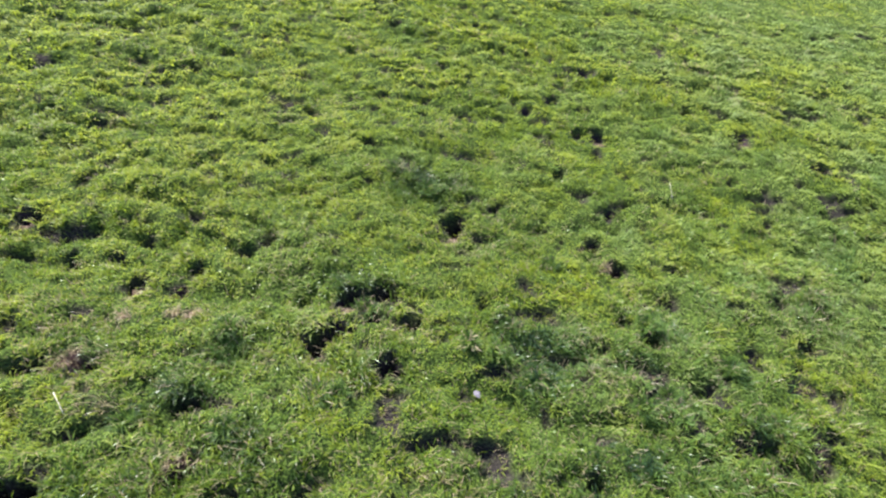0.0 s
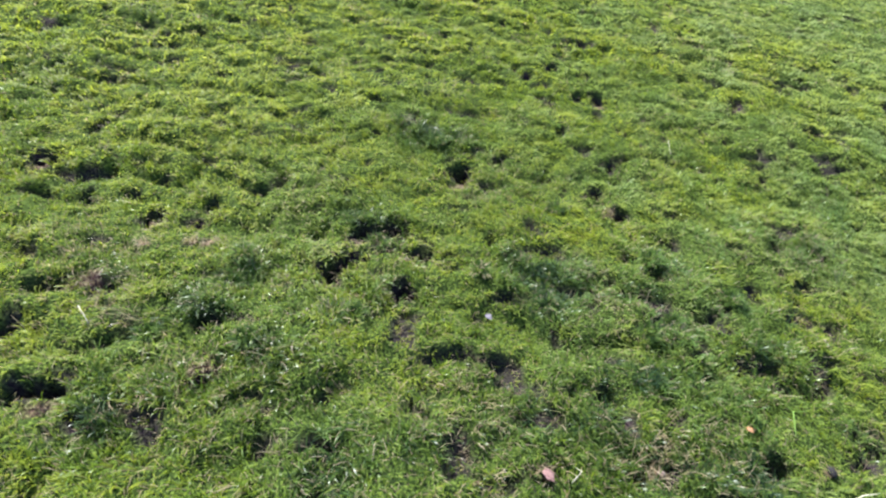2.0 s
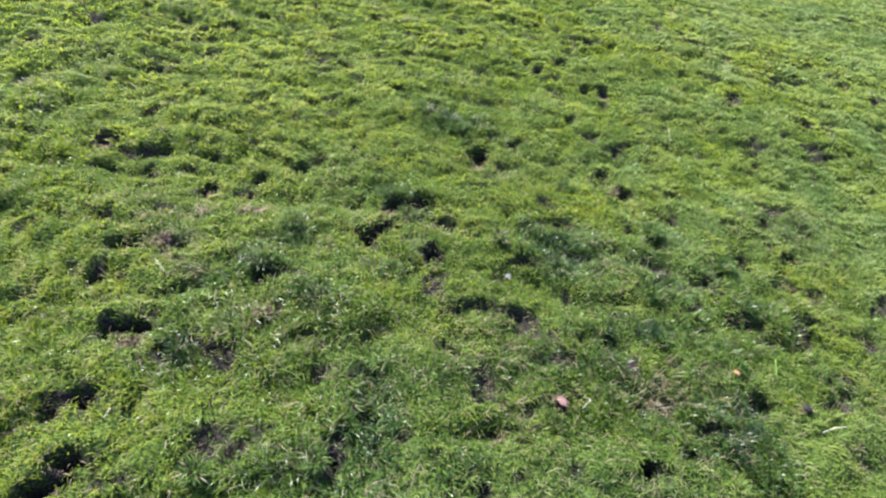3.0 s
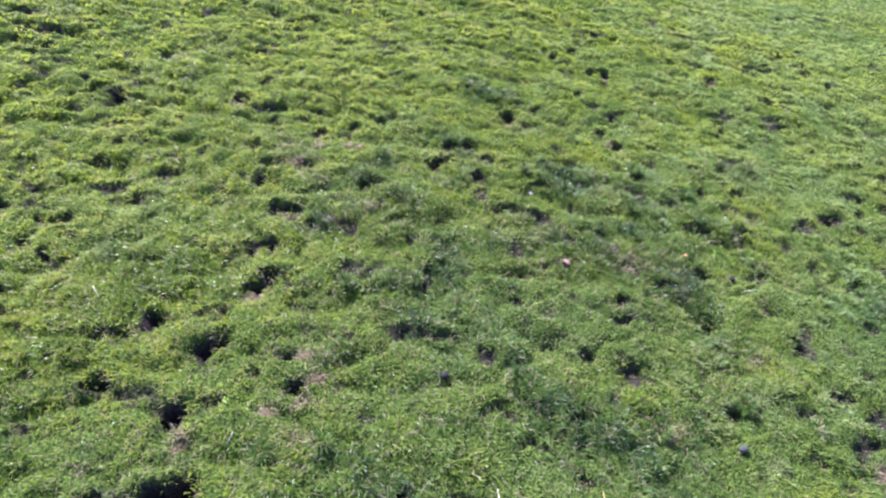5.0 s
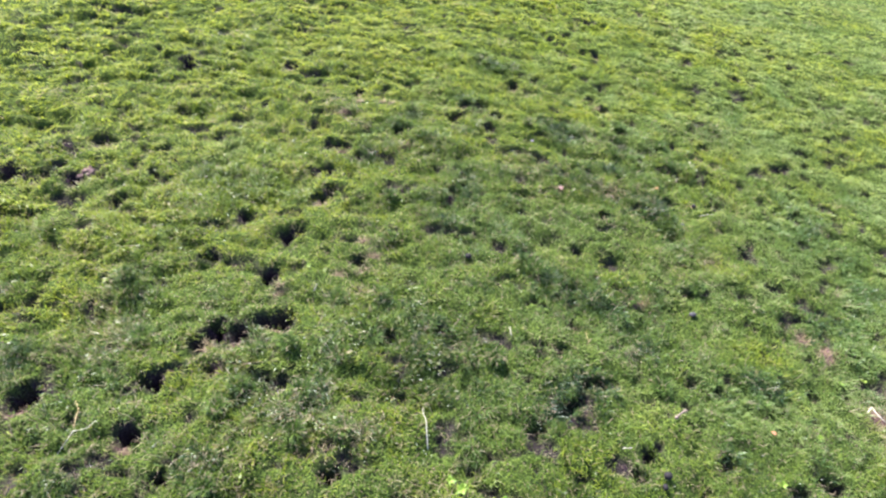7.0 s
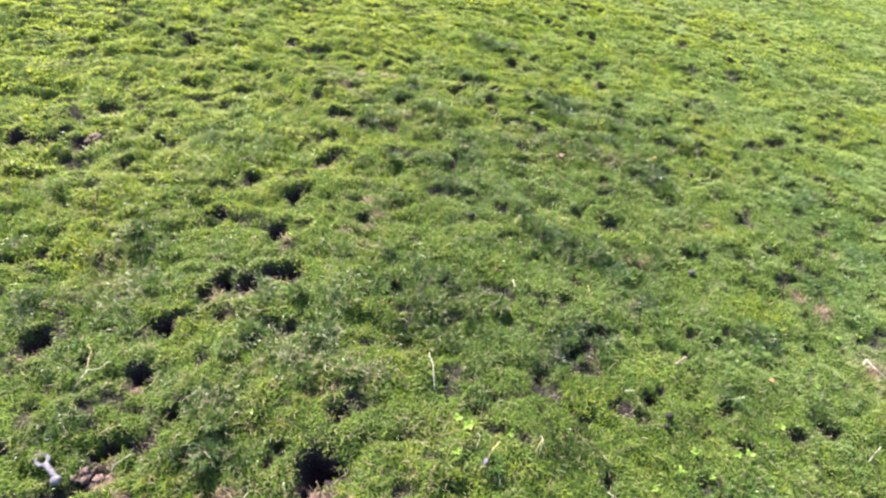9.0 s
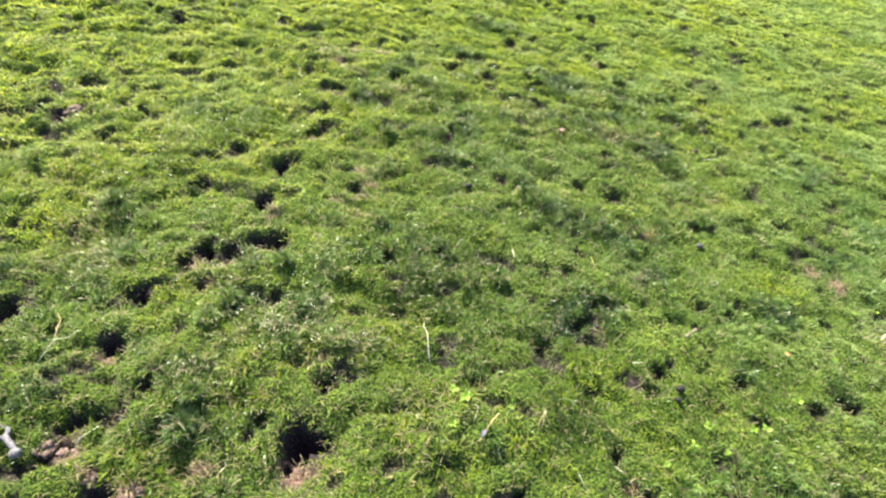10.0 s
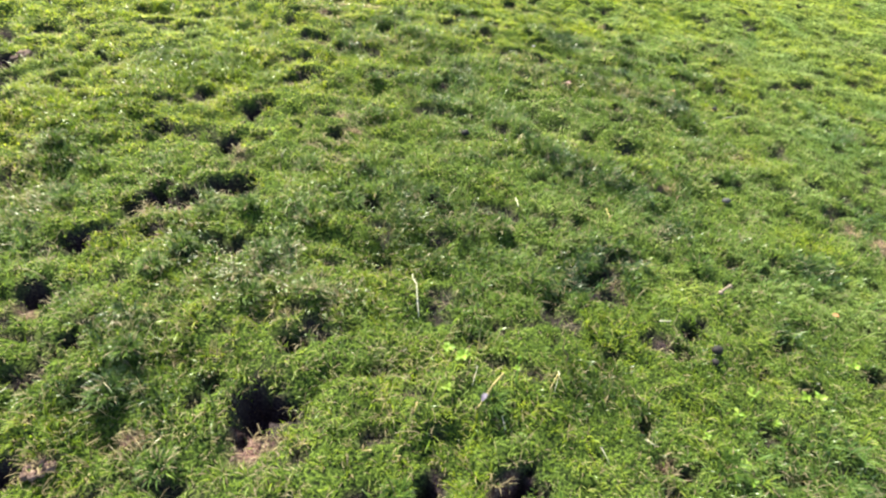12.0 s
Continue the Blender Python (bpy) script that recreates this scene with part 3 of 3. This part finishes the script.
BONE = plain("bleached_bone", [(0.3, (0.05, 0.04, 0.055)), (0.5, (0.095, 0.082, 0.105)), (0.75, (0.20, 0.185, 0.215))], 55, 0.75)
OLD_BONE = plain("weathered_bone", [(0.3, (0.09, 0.06, 0.05)), (0.7, (0.19, 0.14, 0.12))], 50, 0.7)
DUNG = plain("dark_dung", [(0.3, (0.008, 0.007, 0.008)), (0.7, (0.026, 0.021, 0.024))], 60, 0.75, 0.15, 0.8)
STONE = plain("stone", [(0.3, (0.08, 0.065, 0.055)), (0.7, (0.19, 0.155, 0.13))], 60)
SLATE = plain("purple_stone", [(0.3, (0.022, 0.020, 0.024)), (0.7, (0.065, 0.058, 0.068))], 60)
CLOD = plain("earth_clod", [(0.3, (0.050, 0.030, 0.030)), (0.55, (0.140, 0.090, 0.085)), (0.75, (0.27, 0.19, 0.18))], 45, 0.95, 0.1, 1.0)
DEAD_LEAF = plain("dead_leaf", [(0.3, (0.085, 0.042, 0.042)), (0.7, (0.18, 0.10, 0.098))], 80)
ORANGE_LEAF = plain("orange_leaf", [(0.3, (0.14, 0.06, 0.03)), (0.7, (0.27, 0.13, 0.065))], 80)
DOWN = plain("grey_down", [(0.3, (0.05, 0.045, 0.06)), (0.7, (0.14, 0.12, 0.15))], 120)
PALE_DOWN = plain("pale_down", [(0.3, (0.065, 0.052, 0.08)), (0.7, (0.14, 0.115, 0.165))], 150)
WEED = blade_material("weed_leaf", [(0.0, (0.09, 0.17, 0.02)), (0.5, (0.16, 0.24, 0.03)), (1.0, (0.24, 0.30, 0.06))], 0.4)


def part(name, bm, material, parent=None, label=""):
    """One mesh out of bm, under parent if there is one."""
    me = bpy.data.meshes.new(name)
    bm.to_mesh(me)
    bm.free()
    me.materials.append(material)
    for poly in me.polygons:
        poly.use_smooth = True
    ob = new(name, me)
    ob.parent = parent
    return tagged(ob, label)


def base(x, y, lift=0.0):
    return Vector((x, y, float(relief([x], [y])[0]) + lift))


def tube(points, radius, tip=0.5, sides=6, knots=()):
    """A tapering stem through points, thicker at its knots."""
    bm = bmesh.new()
    rings = []
    fine = []
    for i in range(len(points) - 1):
        for s in range(3):
            fine.append(points[i].lerp(points[i + 1], s / 3))
    fine.append(points[-1])
    for i, p in enumerate(fine):
        way = (fine[min(i + 1, len(fine) - 1)] - fine[max(i - 1, 0)]).normalized()
        u = way.cross(Vector((0.31, 0.87, 0.39))).normalized()
        v = way.cross(u)
        r = radius * (1 + (tip - 1) * i / (len(fine) - 1)) * (1.5 if i in knots else 1.0)
        rings.append([bm.verts.new(p + (u * math.cos(a) + v * math.sin(a)) * r)
                      for a in (2 * math.pi * k / sides for k in range(sides))])
    for a, b in zip(rings, rings[1:]):
        for k in range(sides):
            bm.faces.new((a[k], a[(k + 1) % sides], b[(k + 1) % sides], b[k]))
    bm.faces.new(rings[0][::-1])
    bm.faces.new(rings[-1])
    return bm


def pebble(radius, squash, seed, lumps=0.25, detail=2, grain=1.0):
    """A lumpy rounded body, its lowest point at the origin's height."""
    bm = bmesh.new()
    bmesh.ops.create_icosphere(bm, subdivisions=detail, radius=1)
    for v in bm.verts:
        n = noise.noise(v.co * 1.3 * grain + Vector((seed, 0, 0))) + 0.5 * noise.noise(v.co * 3.1 * grain + Vector((0, seed, 0)))
        v.co = Vector((v.co.x * squash[0], v.co.y * squash[1], v.co.z * squash[2])) * radius * (1 + lumps * n)
    low = min(v.co.z for v in bm.verts)
    for v in bm.verts:
        v.co.z -= low
    return bm


def standing_stem(name, x, y, height, lean, material, label, category, radius=0.0035, knots=(3, 6), bend=0.02):
    foot = base(x, y, -0.02)
    top = foot + Vector((lean[0], lean[1], height))
    mids = [foot.lerp(top, k) + Vector((bend * math.sin(6 * k), bend * math.sin(4 * k + 1), 0)) for k in (0.33, 0.66)]
    return tagged(part(name, tube([foot, *mids, top], radius, 0.6, knots=knots), material), label, category)


def lying_stem(name, rows, material, label, category, radius=0.0035, lift=0.03):
    pts = [base(x, y, lift if 0 < i < len(rows) - 1 or len(rows) < 3 else lift * 0.5) for i, (x, y) in enumerate(rows)]
    return tagged(part(name, tube(pts, radius, 0.6, knots=(3,)), material), label, category)


lying_stem("dry_stalk", [(-1.152, -2.595), (-1.160, -2.51), (-1.166, -2.42), (-1.196, -2.34), (-1.200, -2.28)], PALE_STEM, "bleached white dead plant stalk lying on the grass", "dry stalk", 0.0033, 0.055)
lying_stem("dry_stalk", [(-3.67, -2.62), (-3.69, -2.54), (-3.72, -2.46), (-3.77, -2.40)], STRAW_STEM, "thin pinkish dead stalk lying beside hoof holes", "dry stalk", 0.0026, 0.05)
lying_stem("dry_stalk", [(-0.456, -1.57), (-0.462, -1.51), (-0.466, -1.46)], PALE_STEM, "short pale dead stalk lying on short grass", "dry stalk", 0.0036, 0.05)
standing_stem("dry_stalk", 3.37, -1.11, 0.12, (0.0, 0.02), PALE_STEM, "thin pale dead stalk beside bare earth", "dry stalk", 0.005)
standing_stem("dry_stalk", 2.35, -2.81, 0.22, (0.0, 0.03), PALE_STEM, "pale dead stalk standing in thin grass", "dry stalk", 0.005)
standing_stem("dry_stalk", -1.24, -3.43, 0.13, (0.01, 0.02), STRAW_STEM, "short straw-coloured dead stalk in the grass", "dry stalk", 0.004)
standing_stem("dry_stalk", -1.68, -3.40, 0.09, (0.02, 0.01), STRAW_STEM, "short straw-coloured dead stalk beside a burrow hole", "dry stalk", 0.0035)
standing_stem("dry_stalk", -1.37, -3.41, 0.08, (-0.02, 0.02), STRAW_STEM, "short straw-coloured dead stalk in the grass", "dry stalk", 0.0035)
standing_stem("dry_stalk", -0.83, -3.16, 0.14, (0.14, 0.12), STRAW_STEM, "leaning straw-coloured stalk among yellow weeds", "dry stalk", 0.004)
standing_stem("dry_stalk", -0.31, -2.86, 0.22, (-0.02, 0.05), BROWN_STEM, "dark brown dead stalk standing over straw", "dry stalk", 0.004)
lying_stem("twig", [(-3.31, -3.35), (-3.22, -3.27), (-3.12, -3.20)], PALE_STEM, "bleached bent twig lying beside a burrow hole", "twig", 0.0034, 0.05)
lying_stem("twig", [(-3.73, -2.78), (-3.65, -2.64), (-3.57, -2.62), (-3.53, -2.56)], PALE_STEM, "pale bent twig lying on the grass", "twig", 0.0028, 0.045)

lying_stem("twig", [(2.08, 0.66), (2.18, 0.69), (2.28, 0.70)], PALE_STEM, "greyish twig lying in the grass", "twig", 0.0035, 0.04)
lying_stem("straw", [(0.43, 0.65), (0.49, 0.70), (0.46, 0.74)], PALE_STEM, "bent pale straw lying in dark grass", "straw", 0.0024, 0.045)
lying_stem("straw", [(1.92, 1.02), (1.98, 1.18), (2.12, 1.22)], GREEN_STEM, "bent pale green stem lying over the grass", "straw", 0.0024, 0.05)
lying_stem("straw", [(-0.43, -3.03), (-0.38, -2.96), (-0.34, -3.03)], STRAW_STEM, "looped straw lying in trodden grass", "straw", 0.003, 0.045)
lying_stem("straw", [(0.36, -2.47), (0.44, -2.46)], PALE_STEM, "short pale straw lying on the grass", "straw", 0.0035, 0.04)
lying_stem("twig", [(2.88, -1.84), (2.95, -1.78), (2.97, -1.88), (3.05, -1.95)], PALE_STEM, "pale forked twig lying on bare earth", "twig", 0.006, 0.045)

STRAWS = [
    ([(-0.853, -3.045), (-0.82, -2.966), (-0.841, -2.941)], PALE_STEM, "curled pale straw among yellow-green weeds"),
    ([(-0.404, -3.04), (-0.369, -2.956), (-0.372, -2.903)], PALE_STEM, "twisted pale dead stem over dark grass"),
    ([(-0.705, -3.216), (-0.695, -3.281)], PALE_STEM, "short bleached straw on dark grass"),
    ([(0.057, -3.243), (0.091, -3.291)], PALE_STEM, "short bleached straw beside a hoof hole"),
    ([(-0.196, -3.304), (-0.162, -3.377)], PALE_STEM, "short bleached straw beside a hoof hole"),
    ([(0.792, -2.941), (0.877, -2.871), (0.899, -2.897)], GREEN_STEM, "curled yellow-green stem over the grass"),
    ([(0.435, -3.289), (0.469, -3.391)], BROWN_STEM, "dark brown dead stem lying in the grass"),
    ([(0.873, -3.305), (0.905, -3.354), (1.02, -3.358)], STRAW_STEM, "bent straw-coloured stem beside a hoof hole"),
    ([(-0.76, -3.527), (-0.653, -3.479)], STRAW_STEM, "straw-coloured stem across a burrow hole"),
    ([(-1.135, -3.183), (-1.154, -3.241)], STRAW_STEM, "short straw-coloured stem in the grass"),
    ([(-1.737, -0.385), (-1.64, -0.476), (-1.571, -0.566)], STRAW_STEM, "curved straw-coloured stem on short grass"),
    ([(-3.62, -0.101), (-3.517, -0.21)], PALE_STEM, "pale straw lying on short grass"),
    ([(-3.941, -0.543), (-3.792, -0.593)], PALE_STEM, "pale straw lying on short grass"),
    ([(-2.203, -1.31), (-2.187, -1.232)], PALE_STEM, "short pale straw beside dug earth"),
    ([(0.248, -1.411), (0.251, -1.544)], STRAW_STEM, "pale straw lying on short grass"),
    ([(2.215, 4.361), (2.175, 4.126)], PALE_STEM, "long pale straw lying on short grass"),
    ([(-2.358, 1.536), (-2.241, 1.411)], PALE_STEM, "pale straw lying on trodden grass"),
    ([(-2.218, 0.409), (-2.218, 0.474)], PALE_STEM, "short pale straw on trodden grass"),
]
for rows, material, label in STRAWS:
    lying_stem("straw", rows, material, label, "straw", 0.0021, 0.04)

feather = new("feather")
feather.location = base(-0.77, -3.12, 0.05)
part("quill", tube([Vector((-0.06, -0.09, 0)), Vector((-0.02, -0.03, 0.012)), Vector((0.03, 0.045, 0.014)), Vector((0.075, 0.105, 0.0))], 0.0018), STRAW_STEM, feather, "pale thin quill")


def vane(length, width):
    """The down of a feather: a narrow cupped blade with a ragged edge."""
    g = random.Random(8)
    bm = bmesh.new()
    rows = []
    for i in range(9):
        k = i / 8
        w = width * math.sin(math.pi * min(0.06 + k * 0.9, 0.97)) * (1 + g.uniform(-0.3, 0.2))
        rows.append([bm.verts.new((length * k, q * w, 0.012 * math.sin(3 * k) + 0.3 * w * abs(q))) for q in (-1, 0, 1)])
    for a, b in zip(rows, rows[1:]):
        for k in range(2):
            bm.faces.new((a[k], a[k + 1], b[k + 1], b[k]))
    return bm


down = part("vane", vane(0.055, 0.015), PALE_DOWN, feather, "lilac-white ragged vane")
down.matrix_basis = pose(-0.04, -0.06, 0.008, 0, 0, 56)
tagged(feather, "pale lilac-white feather lying on dark grass", "feather")

bud = new("budding_stem")
bud.location = base(-0.62, -3.02, -0.02)
part("stem", tube([Vector((0, 0, 0)), Vector((0.01, 0.02, 0.08)), Vector((0.02, 0.05, 0.17))], 0.004), GREEN_STEM, bud)
head_ = part("bud", pebble(0.011, (1, 1, 1.2), 3.0), WEED, bud, "pale yellow-green bud")
head_.location = (0.02, 0.05, 0.165)
tagged(bud, "thin green stem with a pale bud in the grass", "plant")

for i, (x, y, r, squash) in enumerate(((0.67, -2.66, 0.030, (1.15, 1.0, 0.85)), (0.63, -2.74, 0.022, (1.0, 1.1, 0.8)),
                                       (-0.82, -0.69, 0.032, (1.1, 1.0, 0.8)), (2.04, 0.81, 0.028, (0.8, 1.3, 0.8)))):
    ob = part("dung_pellet", pebble(r, squash, 5.0 + i, 0.15), DUNG)
    ob.location = base(x, y, 0.015)
    tagged(ob, "dark purplish-black lump of dung in the grass", "dung", "dung lumps")


def bone(rows, radius, knob, material, label, hollow=False):
    """A long bone: a shaft with a knuckle at each end, one of them an open ring if hollow."""
    a, b = [base(x, y, 0.03) for x, y in rows]
    a.z = b.z = max(a.z, b.z) + (0.035 if hollow else 0.01)
    bm = tube([a, a.lerp(b, 0.3), a.lerp(b, 0.7), b], radius, 0.8, 8)
    way = (b - a).normalized()
    side = way.cross(Vector((0, 0, 1))).normalized()
    for end, sign in ((a, -1), (b, 1)):
        if hollow and sign < 0:
            ring = [end - way * knob * 1.4 + (way * math.cos(t) * 1.5 + side * math.sin(t)) * knob for t in (2 * math.pi * k / 12 for k in range(13))]
            extra = tube(ring, radius * 0.75, 1.0, 6)
        else:
            extra = pebble(knob, (1.0, 1.0, 0.8), 2.0 + sign, 0.2)
            for v in extra.verts:
                v.co += end - Vector((0, 0, knob * 0.8)) + side * 0.25 * knob
        tmp = bpy.data.meshes.new("end")
        extra.to_mesh(tmp)
        extra.free()
        bm.from_mesh(tmp)
        bpy.data.meshes.remove(tmp)
    return tagged(part("bone", bm, material), label, "bone")


bone([(-3.62, -3.29), (-3.49, -3.385)], 0.019, 0.032, BONE, "bleached white bone with an open end beside a burrow hole", True)
bone([(0.88, -2.17), (0.97, -2.11)], 0.009, 0.016, OLD_BONE, "weathered pinkish bone fragment lying on the grass")

for x, y, r, squash, m, label in ((0.02, -0.94, 0.030, (1.1, 0.9, 0.7), STONE, "pale brown stone half sunk in the grass"),
                                  (1.43, -0.99, 0.031, (1.2, 0.9, 0.7), SLATE, "dark purplish stone half sunk in the grass"),
                                  (0.96, 0.74, 0.022, (1.2, 0.9, 0.7), OLD_BONE, "small pinkish pebble in the grass"),
                                  (1.77, 0.42, 0.016, (1.2, 1.0, 0.6), BONE, "small white pebble in the grass")):
    ob = part("stone", pebble(r, squash, x * 3, 0.2), m)
    ob.location = base(x, y, 0.012)
    tagged(ob, label, "stone")


def leaf(length, width, curl, tone, seed):
    """A folded, drooping leaf with a toothed edge, from the origin along x."""
    g = random.Random(seed)
    bm = bmesh.new()
    rows = []
    for i in range(7):
        k = i / 6
        w = width * math.sin(math.pi * min(0.08 + k * 0.92, 0.985)) * (1 + g.uniform(-0.15, 0.15))
        z = length * (0.55 * k - curl * k * k)
        rows.append([bm.verts.new((length * k, s * w, z + abs(s) * w * 0.35)) for s in (-1, -0.5, 0, 0.5, 1)])
    for a, b in zip(rows, rows[1:]):
        for k in range(4):
            bm.faces.new((a[k], a[k + 1], b[k + 1], b[k]))
    return bm


def weed(x, y, count, size, seed, label="yellow-green broad-leaved weed growing in the grass"):
    g = random.Random(seed)
    thing = new("weed")
    thing.location = base(x, y, 0.005)
    for i in range(count):
        ob = part("leaf", leaf(size * g.uniform(0.7, 1.2), size * g.uniform(0.22, 0.36), g.uniform(0.35, 0.7), 0.5, seed * 31 + i), WEED, thing)
        t = g.uniform(0.2, 1.0)
        value(ob.data, "tone", np.full(len(ob.data.vertices), t))
        ob.matrix_basis = pose(0, 0, g.uniform(0.005, 0.03), g.uniform(-15, 15), g.uniform(-35, 0), i * 360 / count + g.uniform(-30, 30))
    return tagged(thing, label, "weed", "weeds in the pasture")


WEEDS = [(-0.89, -2.88, 8, 0.075), (-0.98, -2.82, 6, 0.06), (-0.98, -3.08, 4, 0.05), (1.18, -2.88, 4, 0.06), (1.29, -2.86, 4, 0.065),
         (0.58, -3.34, 6, 0.06), (0.59, -3.42, 6, 0.07), (0.90, -3.06, 5, 0.05), (0.81, -2.89, 4, 0.055), (0.65, -3.06, 4, 0.055),
         (1.65, -2.62, 4, 0.06), (-2.39, -1.86, 5, 0.05), (-4.06, -1.26, 4, 0.055), (2.77, -1.55, 5, 0.06), (2.20, -2.18, 4, 0.05),
         (-2.31, -1.00, 4, 0.05), (3.10, -1.45, 5, 0.06), (0.42, -3.2, 4, 0.045), (-0.6, -2.92, 4, 0.05)]
for i, (x, y, count, size) in enumerate(WEEDS):
    weed(x, y, count, size * 0.72, i + 1)

for x, y, size, m, label in ((0.29, 0.71, 0.085, DEAD_LEAF, "curled pinkish-brown dead leaf on dark grass"),
                             (1.76, -2.16, 0.05, ORANGE_LEAF, "small orange dead leaf in the grass"),
                             (1.60, 1.05, 0.05, ORANGE_LEAF, "small brown-orange dead leaf in the grass"),
                             (0.06, 1.77, 0.07, DOWN, "tuft of grey down caught in the grass")):
    ob = part("dead_leaf" if m is not DOWN else "feather", leaf(size, size * 0.3, 0.5, 0.5, int(size * 999)), m)
    ob.matrix_basis = pose(*base(x, y, 0.035), 10, -8, -60)
    tagged(ob, label, "leaf" if m is not DOWN else "feather")



def clod(x, y, r, seed):
    """A low heap of crumbs of earth."""
    g = random.Random(seed)
    thing = new("earth_heap")
    thing.location = base(x, y, -0.022)
    for i in range(16):
        a, d = g.uniform(0, 6.28), r * math.sqrt(g.random())
        q = r * g.uniform(0.20, 0.46)
        ob = part("crumb", pebble(q, (g.uniform(0.8, 1.3), g.uniform(0.8, 1.2), g.uniform(0.45, 0.7)), seed + i * 1.7, 0.75, 3, 2.4), CLOD, thing)
        ob.matrix_basis = pose(d * math.cos(a), d * math.sin(a), 0.3 * (r - d) * g.uniform(0.3, 1.0) - 0.2 * q, 0, 0, g.uniform(0, 360))
    return tagged(thing, "crumbly reddish-brown heap of dug earth beside holes", "earth heap", "dug heaps of earth")


for i, (x, y, r) in enumerate(((-2.87, -2.04, 0.075), (-3.27, -3.38, 0.085), (-3.10, -3.48, 0.06), (-2.83, -3.54, 0.06),
                               (-3.42, -3.30, 0.06), (-4.98, 0.24, 0.08), (-2.02, -3.46, 0.03))):
    clod(x, y, r, 11.0 + i)


def wisps(x, y, r, seed):
    """Dead grass and roots strewn over dug earth."""
    g = np.random.default_rng(seed)
    n = int(18 + 200 * r)
    px, py = x + g.normal(0, 0.6 * r, n), y + g.normal(0, 0.35 * r, n)
    root = np.stack([px - x, py - y, relief(px, py) - float(relief([x], [y])[0])], 1)
    pts, corners, starts, t = blades(root, g.uniform(0, 6.28, n), np.clip(g.normal(0.95, 0.15, n), 0.4, 1.15),
                                     g.uniform(0.03, 0.09, n), g.uniform(0.003, 0.005, n), g.uniform(0.88, 1.0, n))
    me = mesh_from("dead_grass", pts, corners, starts, GRASS)
    value(me, "tone", t)
    ob = new("dead_grass", me)
    ob.location = base(x, y)
    return tagged(ob, "wisps of dead straw-coloured grass strewn over dug earth", "dead grass", "dead grass by the holes")


for i, (x, y, r) in enumerate(EARTH):
    wisps(x, y, r, 300 + i)
